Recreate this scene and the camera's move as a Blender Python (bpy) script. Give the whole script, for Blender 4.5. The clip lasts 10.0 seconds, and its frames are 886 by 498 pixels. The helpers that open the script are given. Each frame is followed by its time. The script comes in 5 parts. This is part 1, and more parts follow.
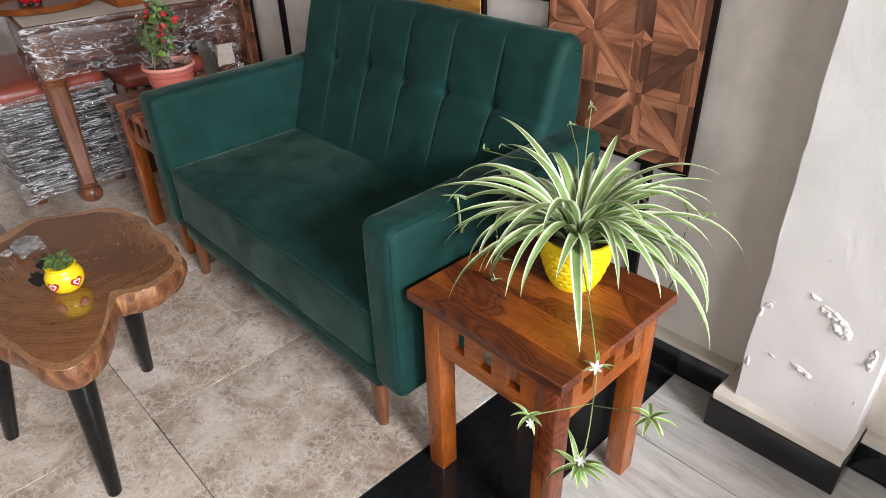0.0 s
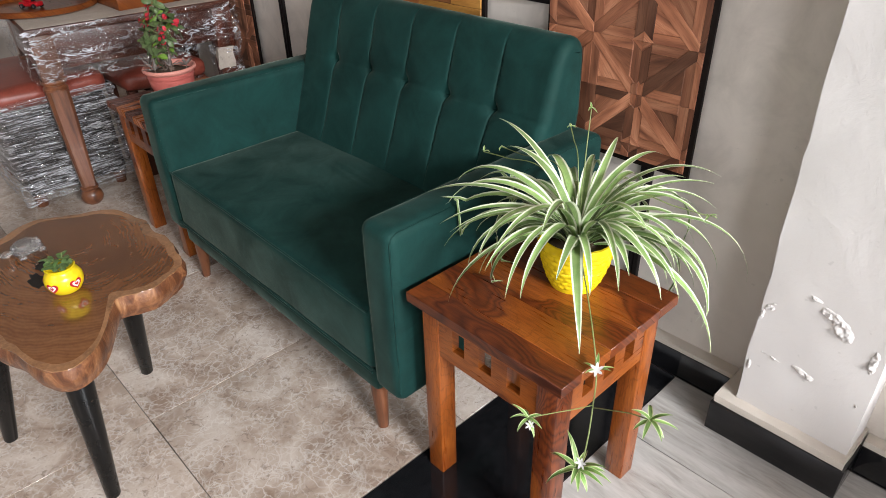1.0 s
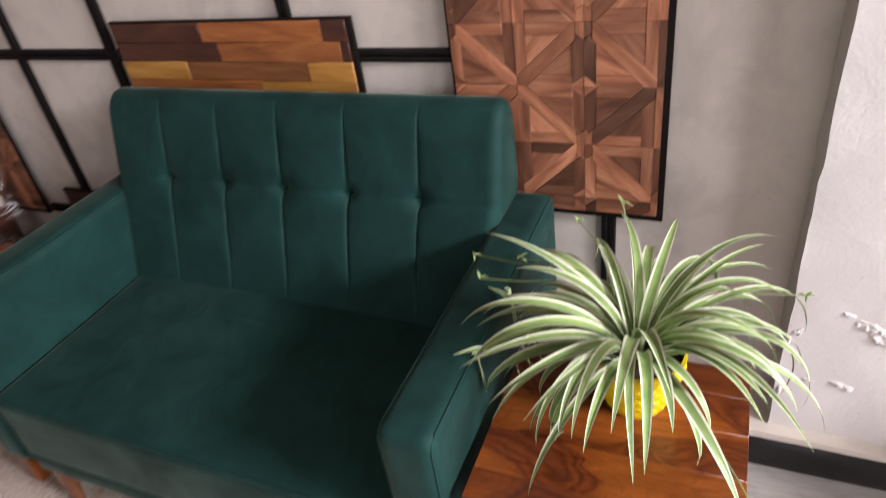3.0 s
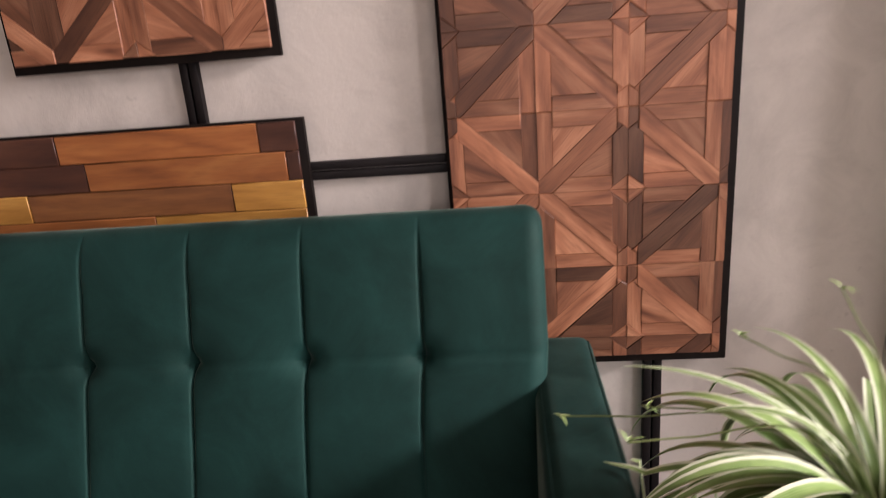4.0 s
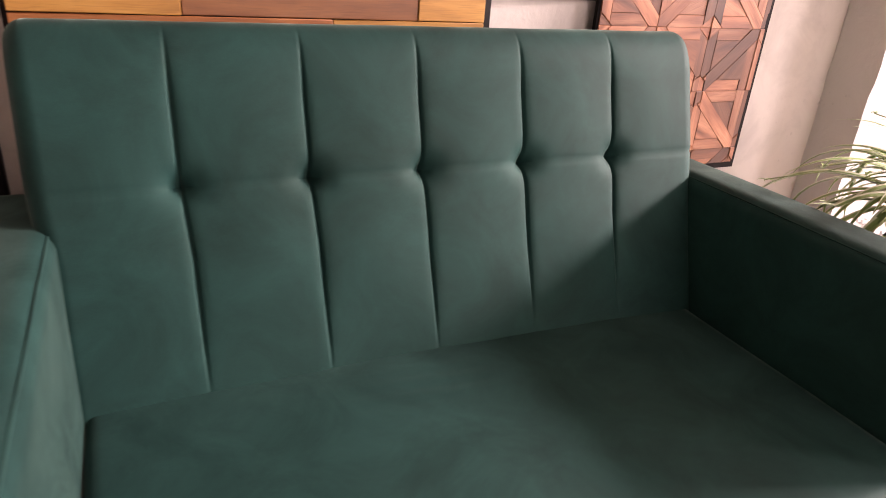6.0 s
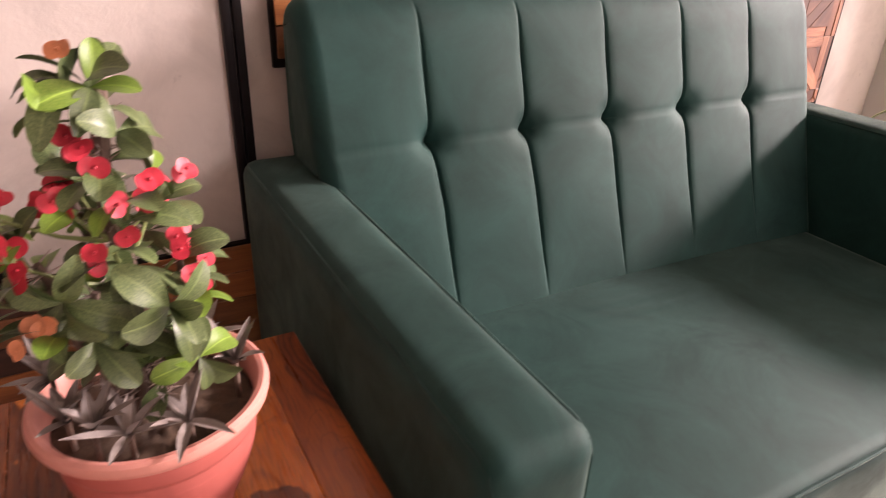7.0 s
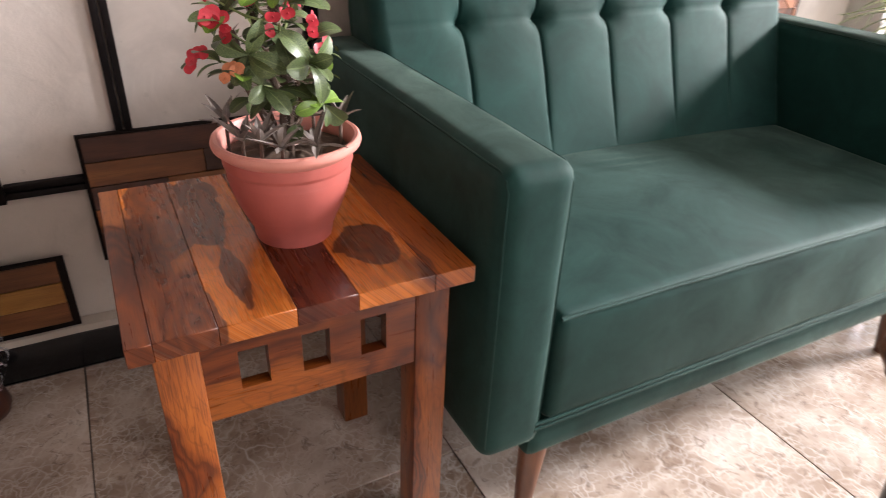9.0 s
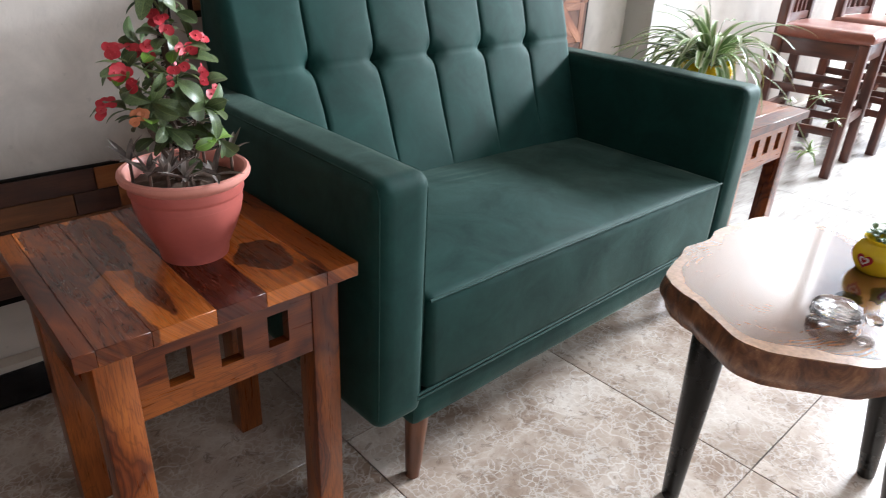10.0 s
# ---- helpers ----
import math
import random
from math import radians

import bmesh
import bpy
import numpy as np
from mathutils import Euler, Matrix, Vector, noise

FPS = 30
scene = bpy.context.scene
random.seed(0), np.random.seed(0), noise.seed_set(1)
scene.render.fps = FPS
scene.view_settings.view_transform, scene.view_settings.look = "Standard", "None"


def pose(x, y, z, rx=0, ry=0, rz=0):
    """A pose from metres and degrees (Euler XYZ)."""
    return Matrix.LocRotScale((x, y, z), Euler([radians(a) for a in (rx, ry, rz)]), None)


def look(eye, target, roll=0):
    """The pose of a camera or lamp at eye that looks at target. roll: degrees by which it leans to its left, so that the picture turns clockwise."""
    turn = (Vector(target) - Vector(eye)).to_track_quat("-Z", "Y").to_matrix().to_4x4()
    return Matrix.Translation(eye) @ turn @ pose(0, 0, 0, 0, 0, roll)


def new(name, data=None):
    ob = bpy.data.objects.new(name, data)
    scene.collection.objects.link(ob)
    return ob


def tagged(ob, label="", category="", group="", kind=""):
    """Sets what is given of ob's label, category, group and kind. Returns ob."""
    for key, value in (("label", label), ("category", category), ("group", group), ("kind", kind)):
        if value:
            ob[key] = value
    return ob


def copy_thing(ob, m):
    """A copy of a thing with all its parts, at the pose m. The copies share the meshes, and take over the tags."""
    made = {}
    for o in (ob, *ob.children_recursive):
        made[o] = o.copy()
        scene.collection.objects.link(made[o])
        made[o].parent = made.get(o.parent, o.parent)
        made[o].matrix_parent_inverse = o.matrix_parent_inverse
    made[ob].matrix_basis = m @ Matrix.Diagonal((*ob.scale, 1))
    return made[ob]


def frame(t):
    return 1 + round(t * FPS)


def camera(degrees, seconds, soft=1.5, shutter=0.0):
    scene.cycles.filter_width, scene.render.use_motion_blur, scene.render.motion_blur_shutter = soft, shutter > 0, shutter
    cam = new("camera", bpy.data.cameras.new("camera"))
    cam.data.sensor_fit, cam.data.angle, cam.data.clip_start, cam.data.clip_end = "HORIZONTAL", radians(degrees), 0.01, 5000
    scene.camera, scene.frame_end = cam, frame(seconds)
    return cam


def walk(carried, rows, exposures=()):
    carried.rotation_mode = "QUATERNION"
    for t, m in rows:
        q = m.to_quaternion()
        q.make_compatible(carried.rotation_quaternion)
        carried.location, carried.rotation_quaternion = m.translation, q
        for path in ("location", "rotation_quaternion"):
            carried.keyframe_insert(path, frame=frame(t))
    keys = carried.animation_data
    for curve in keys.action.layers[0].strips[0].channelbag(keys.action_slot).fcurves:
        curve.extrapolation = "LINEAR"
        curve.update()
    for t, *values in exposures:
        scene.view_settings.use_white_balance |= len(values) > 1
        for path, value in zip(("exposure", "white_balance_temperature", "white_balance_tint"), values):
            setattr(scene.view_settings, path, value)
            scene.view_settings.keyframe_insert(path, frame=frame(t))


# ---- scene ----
cam = camera(67.6, 10.0, 0.9, 0.3)
PATH = [
    (0, (1.539, -1.278, 1.328), (0.296, -0.132, 0.259), -1.7),
    (0.5, (1.541, -1.278, 1.323), (0.296, -0.127, 0.262), -1.8),
    (1, (1.541, -1.276, 1.322), (0.291, -0.128, 0.264), -1.7),
    (1.5, (1.531, -1.269, 1.331), (0.298, -0.124, 0.25), -2.0),
    (2, (1.423, -1.216, 1.395), (0.216, -0.033, 0.325), -6.6),
    (2.5, (1.229, -1.172, 1.442), (0.175, 0.034, 0.244), -15.3),
    (3, (0.98, -1.132, 1.42), (0.231, 0.345, 0.299), -9.0),
    (3.2, (0.923, -1.008, 1.434), (0.274, 0.594, 0.427), -8.6),
    (4.3, (0.351, -0.879, 1.035), (0.345, 1.04, 0.47), -2.5),
    (4.5, (0.274, -0.854, 0.994), (0.394, 1.038, 0.356), -1.2),
    (5, (0.075, -0.862, 0.931), (0.438, 0.975, 0.227), 1.3),
    (6.5, (-0.642, -0.931, 1.043), (0.26, 0.62, 0.159), 4.1),
    (7, (-0.824, -0.871, 1.005), (0.057, 0.68, 0.101), 2.1),
    (7.5, (-0.863, -0.88, 0.993), (-0.021, 0.654, 0.025), 2.9),
    (8, (-0.893, -0.943, 0.977), (-0.139, 0.622, -0.015), 1.5),
    (8.5, (-0.938, -1.071, 0.969), (-0.34, 0.546, -0.045), 0.1),
    (9, (-1.011, -1.163, 0.949), (-0.18, 0.359, -0.047), 2.4),
    (9.5, (-1.106, -1.234, 0.974), (-0.025, 0.141, 0.005), 2.8),
    (10, (-1.158, -1.299, 0.993), (0.077, 0.0, 0.107), 3.0),
]

EXPOSURES = [(0.0, -0.42, 6100, 10), (1.8, -0.42, 6100, 11), (3.0, -0.42, 6300, 20), (4.5, -0.25, 6800, 25), (5.2, 0.25, 6900, 28), (6.5, 0.84, 7300, 39), (7.5, 0.9, 7280, 37), (8.5, 0.88, 7100, 33), (9.0, 0.92, 6320, 17), (9.5, 0.74, 5780, 9), (10.0, 0.36, 5650, 7)]
walk(cam, [(t, look(eye, target, roll)) for t, eye, target, roll in PATH], EXPOSURES)

# ---- light ----
world = bpy.data.worlds.new("sky")
scene.world = world
world.use_nodes = True
wn = world.node_tree.nodes
sky = wn.new("ShaderNodeTexSky")
sky.sky_type, sky.sun_disc = "NISHITA", False
sky.sun_elevation, sky.sun_rotation = radians(40), radians(70)
wn["Background"].inputs[1].default_value = 0.12
world.node_tree.links.new(sky.outputs[0], wn["Background"].inputs[0])


def area_lamp(name, eye, target, wide, high, power, colour):
    data = bpy.data.lights.new(name, "AREA")
    data.shape, data.size, data.size_y, data.energy, data.color = "RECTANGLE", wide, high, power, colour
    ob = new(name, data)
    ob.matrix_world = look(eye, target)
    return ob


area_lamp("daylight_east", (6.4, -1.3, 3.25), (0.1, -0.3, 0.5), 1.8, 0.9, 940, (1.0, 0.98, 0.96))
# Extra fill through the east window, added to brighten the south-facing fronts.
area_lamp("daylight_southeast", (6.4, -3.95, 2.6), (0.1, -0.3, 0.55), 1.7, 1.1, 270, (1.0, 0.98, 0.96))
# Added fill from the unseen south side, for the fronts that face it.
area_lamp("daylight_south", (1.3, -3.95, 1.8), (0.2, -0.3, 0.5), 1.6, 1.2, 18, (1.0, 0.98, 0.96))


# ---- materials ----


class Nodes:
    """A node material with short calls."""

    def __init__(self, name):
        self.mat = bpy.data.materials.new(name)
        self.mat.use_nodes = True
        self.tree = self.mat.node_tree
        self.bsdf = self.tree.nodes["Principled BSDF"]

    def add(self, kind, **values):
        n = self.tree.nodes.new(kind)
        for key, value in values.items():
            n.inputs[key.replace("_", " ")].default_value = value
        return n

    def link(self, a, b):
        self.tree.links.new(a, b)

    def coords(self, which="Object", scale=(1, 1, 1), shift=True):
        tc = self.add("ShaderNodeTexCoord")
        mp = self.add("ShaderNodeMapping")
        mp.inputs["Scale"].default_value = scale
        self.link(tc.outputs[which], mp.inputs[0])
        if shift:
            info = self.add("ShaderNodeObjectInfo")
            mul = self.add("ShaderNodeVectorMath")
            mul.operation = "SCALE"
            mul.inputs[0].default_value = (37.0, 23.0, 51.0)
            self.link(info.outputs["Random"], mul.inputs["Scale"])
            self.link(mul.outputs[0], mp.inputs["Location"])
        return mp.outputs[0]

    def noise(self, vec, scale, detail=5, rough=0.55, distort=0.0):
        n = self.add("ShaderNodeTexNoise", Scale=scale, Detail=detail, Roughness=rough, Distortion=distort)
        self.link(vec, n.inputs["Vector"])
        return n.outputs["Fac"]

    def ramp(self, fac, *stops):
        n = self.add("ShaderNodeValToRGB")
        e = n.color_ramp.elements
        while len(e) < len(stops):
            e.new(0.5)
        for k, (p, c) in zip(e, stops):
            k.position, k.color = p, (*c, 1) if len(c) == 3 else c
        self.link(fac, n.inputs[0])
        return n.outputs["Color"]

    def mix(self, fac, a, b, mode="MIX"):
        n = self.add("ShaderNodeMix")
        n.data_type, n.blend_type = "RGBA", mode
        for value, slot in ((fac, 0), (a, 6), (b, 7)):
            if isinstance(value, (int, float)):
                n.inputs[slot].default_value = value
            elif isinstance(value, tuple):
                n.inputs[slot].default_value = (*value, 1)
            else:
                self.link(value, n.inputs[slot])
        return n.outputs[2]

    def math(self, op, a, b=0.0, clamp=False):
        n = self.add("ShaderNodeMath")
        n.operation, n.use_clamp = op, clamp
        for value, slot in ((a, 0), (b, 1)):
            if isinstance(value, (int, float)):
                n.inputs[slot].default_value = value
            else:
                self.link(value, n.inputs[slot])
        return n.outputs[0]

    def vary(self, colour, lo, hi):
        info = self.add("ShaderNodeObjectInfo")
        rng = self.add("ShaderNodeMapRange")
        rng.inputs[3].default_value, rng.inputs[4].default_value = lo, hi
        self.link(info.outputs["Random"], rng.inputs[0])
        hsv = self.add("ShaderNodeHueSaturation")
        self.link(rng.outputs[0], hsv.inputs["Value"])
        self.link(colour, hsv.inputs["Color"])
        return hsv.outputs[0]

    def bump(self, height, strength=0.3, distance=0.002):
        n = self.add("ShaderNodeBump", Strength=strength, Distance=distance)
        self.link(height, n.inputs["Height"])
        self.link(n.outputs[0], self.bsdf.inputs["Normal"])

    def base(self, colour):
        if isinstance(colour, tuple):
            self.bsdf.inputs["Base Color"].default_value = (*colour, 1)
        else:
            self.link(colour, self.bsdf.inputs["Base Color"])

    def set(self, **values):
        for key, value in values.items():
            slot = self.bsdf.inputs[key.replace("_", " ")]
            if isinstance(value, (int, float, tuple)):
                slot.default_value = value
            else:
                self.link(value, slot)
        return self


def velvet(name, tone):
    m = Nodes(name)
    v = m.coords(shift=True)
    brushed = m.noise(v, 7.5, 7, 0.70, 0.6)
    fine = m.noise(v, 900, 2)
    dark, light = tuple(c * 0.62 for c in tone), tuple(c * 1.4 for c in tone)
    m.base(m.mix(0.25, m.ramp(brushed, (0.35, dark), (0.66, light)), m.ramp(fine, (0.3, dark), (0.7, light))))
    nap = m.math("ADD", 0.07, m.math("MULTIPLY", m.ramp(brushed, (0.34, (0, 0, 0)), (0.66, (1, 1, 1))), 0.32))
    m.set(Roughness=0.68, Sheen_Weight=nap, Sheen_Roughness=0.30, Sheen_Tint=(0.68, 0.80, 0.66, 1), Specular_IOR_Level=0.33, Specular_Tint=(0.58, 0.80, 0.66, 1))
    m.bump(m.math("ADD", m.math("MULTIPLY", brushed, 3.0), fine), 0.12, 0.0015)
    return m.mat


def wood(name, stops, gloss=0.3, coat=0.0, vary=(0.75, 1.2), knots=0.0, contrast=1.0):
    """Sawn timber: u runs along the grain, in metres."""
    m = Nodes(name)
    broad = m.coords("UV", (2.4, 11.0, 1))
    figure = m.noise(broad, 1.3, 4, 0.5, 2.2)
    cathedral = m.math("FRACT", m.math("MULTIPLY", m.noise(m.coords("UV", (1.2, 7.0, 1)), 0.9, 2, 0.4, 0.6), 9.0))
    cathedral = m.math("ABSOLUTE", m.math("SUBTRACT", cathedral, 0.5))
    streak = m.noise(m.coords("UV", (5.0, 70.0, 1)), 1.4, 5, 0.6, 0.3)
    pores = m.noise(m.coords("UV", (26, 560, 1)), 1.0, 2, 0.5)
    f = m.math("ADD", m.math("MULTIPLY", figure, 0.55), m.math("ADD", m.math("MULTIPLY", cathedral, 0.30), m.math("MULTIPLY", streak, 0.30)))
    f = m.math("ADD", m.math("MULTIPLY", m.math("SUBTRACT", f, 0.5), contrast), 0.5)
    col = m.ramp(f, *stops)
    if knots:
        vor = m.add("ShaderNodeTexVoronoi", Scale=1.0)
        m.link(m.coords("UV", (7, 9, 1)), vor.inputs["Vector"])
        col = m.mix(m.math("MULTIPLY", m.ramp(vor.outputs["Distance"], (0.06, (1, 1, 1)), (0.30, (0, 0, 0))), knots), col, stops[0][1])
    col = m.mix(m.math("MULTIPLY", m.ramp(pores, (0.36, (1, 1, 1)), (0.48, (0, 0, 0))), 0.30), col, stops[0][1])
    m.base(m.vary(col, *vary))
    m.set(Roughness=m.math("ADD", gloss, m.math("MULTIPLY", streak, 0.15)), Coat_Weight=coat, Coat_Roughness=0.12)
    m.bump(m.math("ADD", streak, m.math("MULTIPLY", pores, 0.5)), 0.15, 0.0006)
    return m.mat


def heartwood(name, sap, heart, line, gloss, share, vary, figures=()):
    """Sheesham board: pale sapwood with dark, sharply bounded heartwood swirls and ring lines."""
    m = Nodes(name)
    warp = m.add("ShaderNodeTexNoise", Scale=3.0, Detail=3.0)
    v = m.coords("UV", (3.4, 8.5, 1))
    m.link(v, warp.inputs["Vector"])
    add = m.add("ShaderNodeVectorMath")
    add.operation = "MULTIPLY_ADD"
    add.inputs[1].default_value = (0.36, 0.36, 0.0)
    m.link(warp.outputs["Color"], add.inputs[0])
    m.link(v, add.inputs[2])
    low = m.noise(add.outputs[0], 0.85, 1, 0.4)
    zone = m.ramp(low, (share, (0, 0, 0)), (share + 0.035, (1, 1, 1)))
    rings = m.math("ABSOLUTE", m.math("SUBTRACT", m.math("FRACT", m.math("MULTIPLY", low, 30.0)), 0.5))
    streak = m.noise(m.coords("UV", (7.0, 90.0, 1)), 1.4, 5, 0.6, 0.3)
    pores = m.noise(m.coords("UV", (30, 620, 1)), 1.0, 2, 0.5)
    cloud = m.noise(v, 1.8, 4, 0.6, 0.8)
    pale = m.ramp(m.math("ADD", m.math("MULTIPLY", cloud, 0.6), m.math("MULTIPLY", streak, 0.4)), (0.32, sap[0]), (0.68, sap[1]))
    dark = m.ramp(m.math("ADD", m.math("MULTIPLY", rings, 0.8), m.math("MULTIPLY", streak, 0.5)), (0.2, heart[0]), (0.75, heart[1]))
    col = m.mix(zone, pale, dark)
    flat = m.coords("Object", shift=False)
    bend = m.add("ShaderNodeTexNoise", Scale=11.0, Detail=4.0)
    m.link(flat, bend.inputs["Vector"])
    for cx, cy, rx, ry in figures:
        sub = m.add("ShaderNodeVectorMath")
        sub.operation = "SUBTRACT"
        sub.inputs[1].default_value = (cx, cy, 0.0)
        m.link(flat, sub.inputs[0])
        mul = m.add("ShaderNodeVectorMath")
        mul.operation = "MULTIPLY"
        mul.inputs[1].default_value = (1 / rx, 1 / ry, 0.0)
        m.link(sub.outputs[0], mul.inputs[0])
        size = m.add("ShaderNodeVectorMath")
        size.operation = "LENGTH"
        m.link(mul.outputs[0], size.inputs[0])
        d = m.math("ADD", size.outputs["Value"], m.math("MULTIPLY", m.math("SUBTRACT", bend.outputs["Fac"], 0.5), 1.9))
        turns = m.math("ABSOLUTE", m.math("SUBTRACT", m.math("FRACT", m.math("MULTIPLY", d, 2.6)), 0.5))
        knot = m.ramp(m.math("ADD", m.math("MULTIPLY", turns, 0.9), m.math("MULTIPLY", streak, 0.35)), (0.10, heart[0]), (0.75, heart[1]))
        col = m.mix(m.ramp(d, (0.93, (0.92, 0.92, 0.92)), (1.02, (0, 0, 0))), col, knot)
    col = m.mix(m.math("MULTIPLY", m.ramp(rings, (0.0, (1, 1, 1)), (0.12, (0, 0, 0))), 0.30), col, line)
    col = m.mix(m.math("MULTIPLY", m.ramp(pores, (0.36, (1, 1, 1)), (0.50, (0, 0, 0))), 0.42), col, line)
    m.base(m.vary(col, *vary))
    m.set(Roughness=m.math("ADD", gloss, m.math("MULTIPLY", streak, 0.15)), Coat_Weight=0.10, Coat_Roughness=0.12, Specular_IOR_Level=0.4)
    m.bump(m.math("ADD", streak, m.math("MULTIPLY", pores, 0.5)), 0.12, 0.0005)
    return m.mat


M = {}
M["velvet"] = velvet("teal_velvet", (0.0062, 0.0325, 0.0290))
M["sheesham"] = heartwood("sheesham_wood", ((0.19, 0.042, 0.007), (0.40, 0.115, 0.018)), ((0.072, 0.013, 0.004), (0.22, 0.052, 0.011)), (0.050, 0.010, 0.003), 0.22, 0.52, (0.66, 1.08))
M["sheesham_dark"] = heartwood("dark_sheesham_wood", ((0.105, 0.021, 0.004), (0.21, 0.052, 0.009)), ((0.040, 0.008, 0.004), (0.14, 0.034, 0.010)), (0.030, 0.007, 0.003), 0.28, 0.44, (0.85, 1.1))
FIGURES = ((0.096, -0.078, 0.046, 0.064), (-0.078, 0.08, 0.030, 0.13), (-0.070, -0.09, 0.014, 0.10), (-0.132, 0.090, 0.040, 0.16), (-0.150, -0.060, 0.020, 0.060), (-0.130, -0.165, 0.026, 0.075))
M["figured"] = heartwood("figured_sheesham_wood", ((0.34, 0.080, 0.011), (0.66, 0.200, 0.030)), ((0.056, 0.012, 0.005), (0.165, 0.042, 0.012)), (0.026, 0.006, 0.002), 0.20, 0.57, (0.88, 1.05), FIGURES)
M["red_heart"] = heartwood("red_heartwood", ((0.085, 0.014, 0.004), (0.125, 0.022, 0.005)), ((0.050, 0.009, 0.004), (0.090, 0.016, 0.005)), (0.030, 0.005, 0.003), 0.20, 0.50, (0.9, 1.05))
M["teak"] = wood("teak_mosaic", ((0.25, (0.085, 0.027, 0.014)), (0.5, (0.29, 0.112, 0.056)), (0.75, (0.50, 0.235, 0.130))), 0.42, 0.0, (0.30, 1.55), 0.1, 1.05)
for tone, stops in {
    "dark": ((0.25, (0.030, 0.010, 0.007)), (0.5, (0.072, 0.025, 0.014)), (0.78, (0.13, 0.050, 0.026))),
    "brown": ((0.25, (0.10, 0.034, 0.012)), (0.5, (0.21, 0.078, 0.026)), (0.78, (0.33, 0.14, 0.045))),
    "orange": ((0.25, (0.17, 0.052, 0.016)), (0.5, (0.36, 0.120, 0.034)), (0.78, (0.50, 0.20, 0.058))),
    "ochre": ((0.25, (0.26, 0.105, 0.020)), (0.5, (0.48, 0.225, 0.046)), (0.78, (0.66, 0.36, 0.090))),
}.items():
    M[tone + "_plank"] = wood(tone + "_plank", stops, 0.38, 0.1, (0.85, 1.15), 0.15)
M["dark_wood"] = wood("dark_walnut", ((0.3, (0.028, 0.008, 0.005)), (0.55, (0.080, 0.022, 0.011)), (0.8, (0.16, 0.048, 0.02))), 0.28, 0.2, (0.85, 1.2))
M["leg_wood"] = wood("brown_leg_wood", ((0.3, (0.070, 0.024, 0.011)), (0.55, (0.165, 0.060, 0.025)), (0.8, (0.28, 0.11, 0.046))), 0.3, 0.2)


def plain(name, colour, rough, metal=0.0, spread=0.12, scale=18.0, bump=0.1, **more):
    m = Nodes(name)
    v = m.coords("Object")
    n1, n2 = m.noise(v, scale, 5, 0.6), m.noise(v, scale * 9, 3, 0.6)
    f = m.math("ADD", m.math("MULTIPLY", n1, 0.65), m.math("MULTIPLY", n2, 0.35))
    lo, hi = tuple(c * (1 - spread) for c in colour), tuple(min(1, c * (1 + spread)) for c in colour)
    m.base(m.ramp(f, (0.3, lo), (0.7, hi)))
    m.set(Roughness=m.math("ADD", max(0.02, rough - 0.06), m.math("MULTIPLY", n1, 0.12)), Metallic=metal, **more)
    m.bump(f, bump, 0.001)
    return m.mat


def slab_wood():
    m = Nodes("slab_wood")
    tc = m.add("ShaderNodeTexCoord")
    mp = m.add("ShaderNodeMapping")
    mp.inputs["Scale"].default_value = (1.0, 1.45, 0.25)
    mp.inputs["Location"].default_value = (0.13, -0.05, 0)
    m.link(tc.outputs["Object"], mp.inputs[0])
    warp = m.noise(mp.outputs[0], 3.2, 3, 0.5)
    wave = m.add("ShaderNodeTexWave", Scale=6.0, Distortion=11.0, Detail=2.5, Detail_Scale=1.1)
    wave.wave_type, wave.rings_direction = "RINGS", "Z"
    m.link(mp.outputs[0], wave.inputs["Vector"])
    fine = m.noise(mp.outputs[0], 60, 4, 0.6, 1.0)
    rings = m.add("ShaderNodeTexWave", Scale=26.0, Distortion=16.0, Detail=2.0, Detail_Scale=0.35)
    rings.wave_type, rings.rings_direction = "RINGS", "Z"
    m.link(mp.outputs[0], rings.inputs["Vector"])
    f = m.math("ADD", m.math("MULTIPLY", wave.outputs["Fac"], 0.07), m.math("ADD", m.math("MULTIPLY", rings.outputs["Fac"], 0.07), m.math("ADD", m.math("MULTIPLY", fine, 0.22), m.math("MULTIPLY", warp, 0.62))))
    m.base(m.ramp(f, (0.32, (0.070, 0.025, 0.008)), (0.5, (0.145, 0.056, 0.019)), (0.70, (0.225, 0.096, 0.036))))
    m.set(Roughness=0.2, Coat_Weight=1.0, Coat_Roughness=0.09, Coat_IOR=1.62, Specular_IOR_Level=0.3)
    m.bump(f, 0.05, 0.0006)
    return m.mat


def bark_edge():
    m = Nodes("live_edge")
    v = m.coords("Object", (1, 1, 0.5))
    a = m.noise(v, 22, 7, 0.68, 1.6)
    m.base(m.ramp(a, (0.3, (0.035, 0.012, 0.006)), (0.47, (0.13, 0.046, 0.018)), (0.60, (0.25, 0.105, 0.042)), (0.74, (0.46, 0.25, 0.115))))
    m.set(Roughness=0.42, Coat_Weight=0.18, Coat_Roughness=0.2)
    m.bump(a, 0.5, 0.006)
    return m.mat


M["slab"], M["edge"] = slab_wood(), bark_edge()
M["sapwood"] = plain("sapwood", (0.27, 0.135, 0.062), 0.25, spread=0.55, scale=14, bump=0.03, Coat_Weight=1.0, Coat_Roughness=0.09, Coat_IOR=1.62, Specular_IOR_Level=0.3)


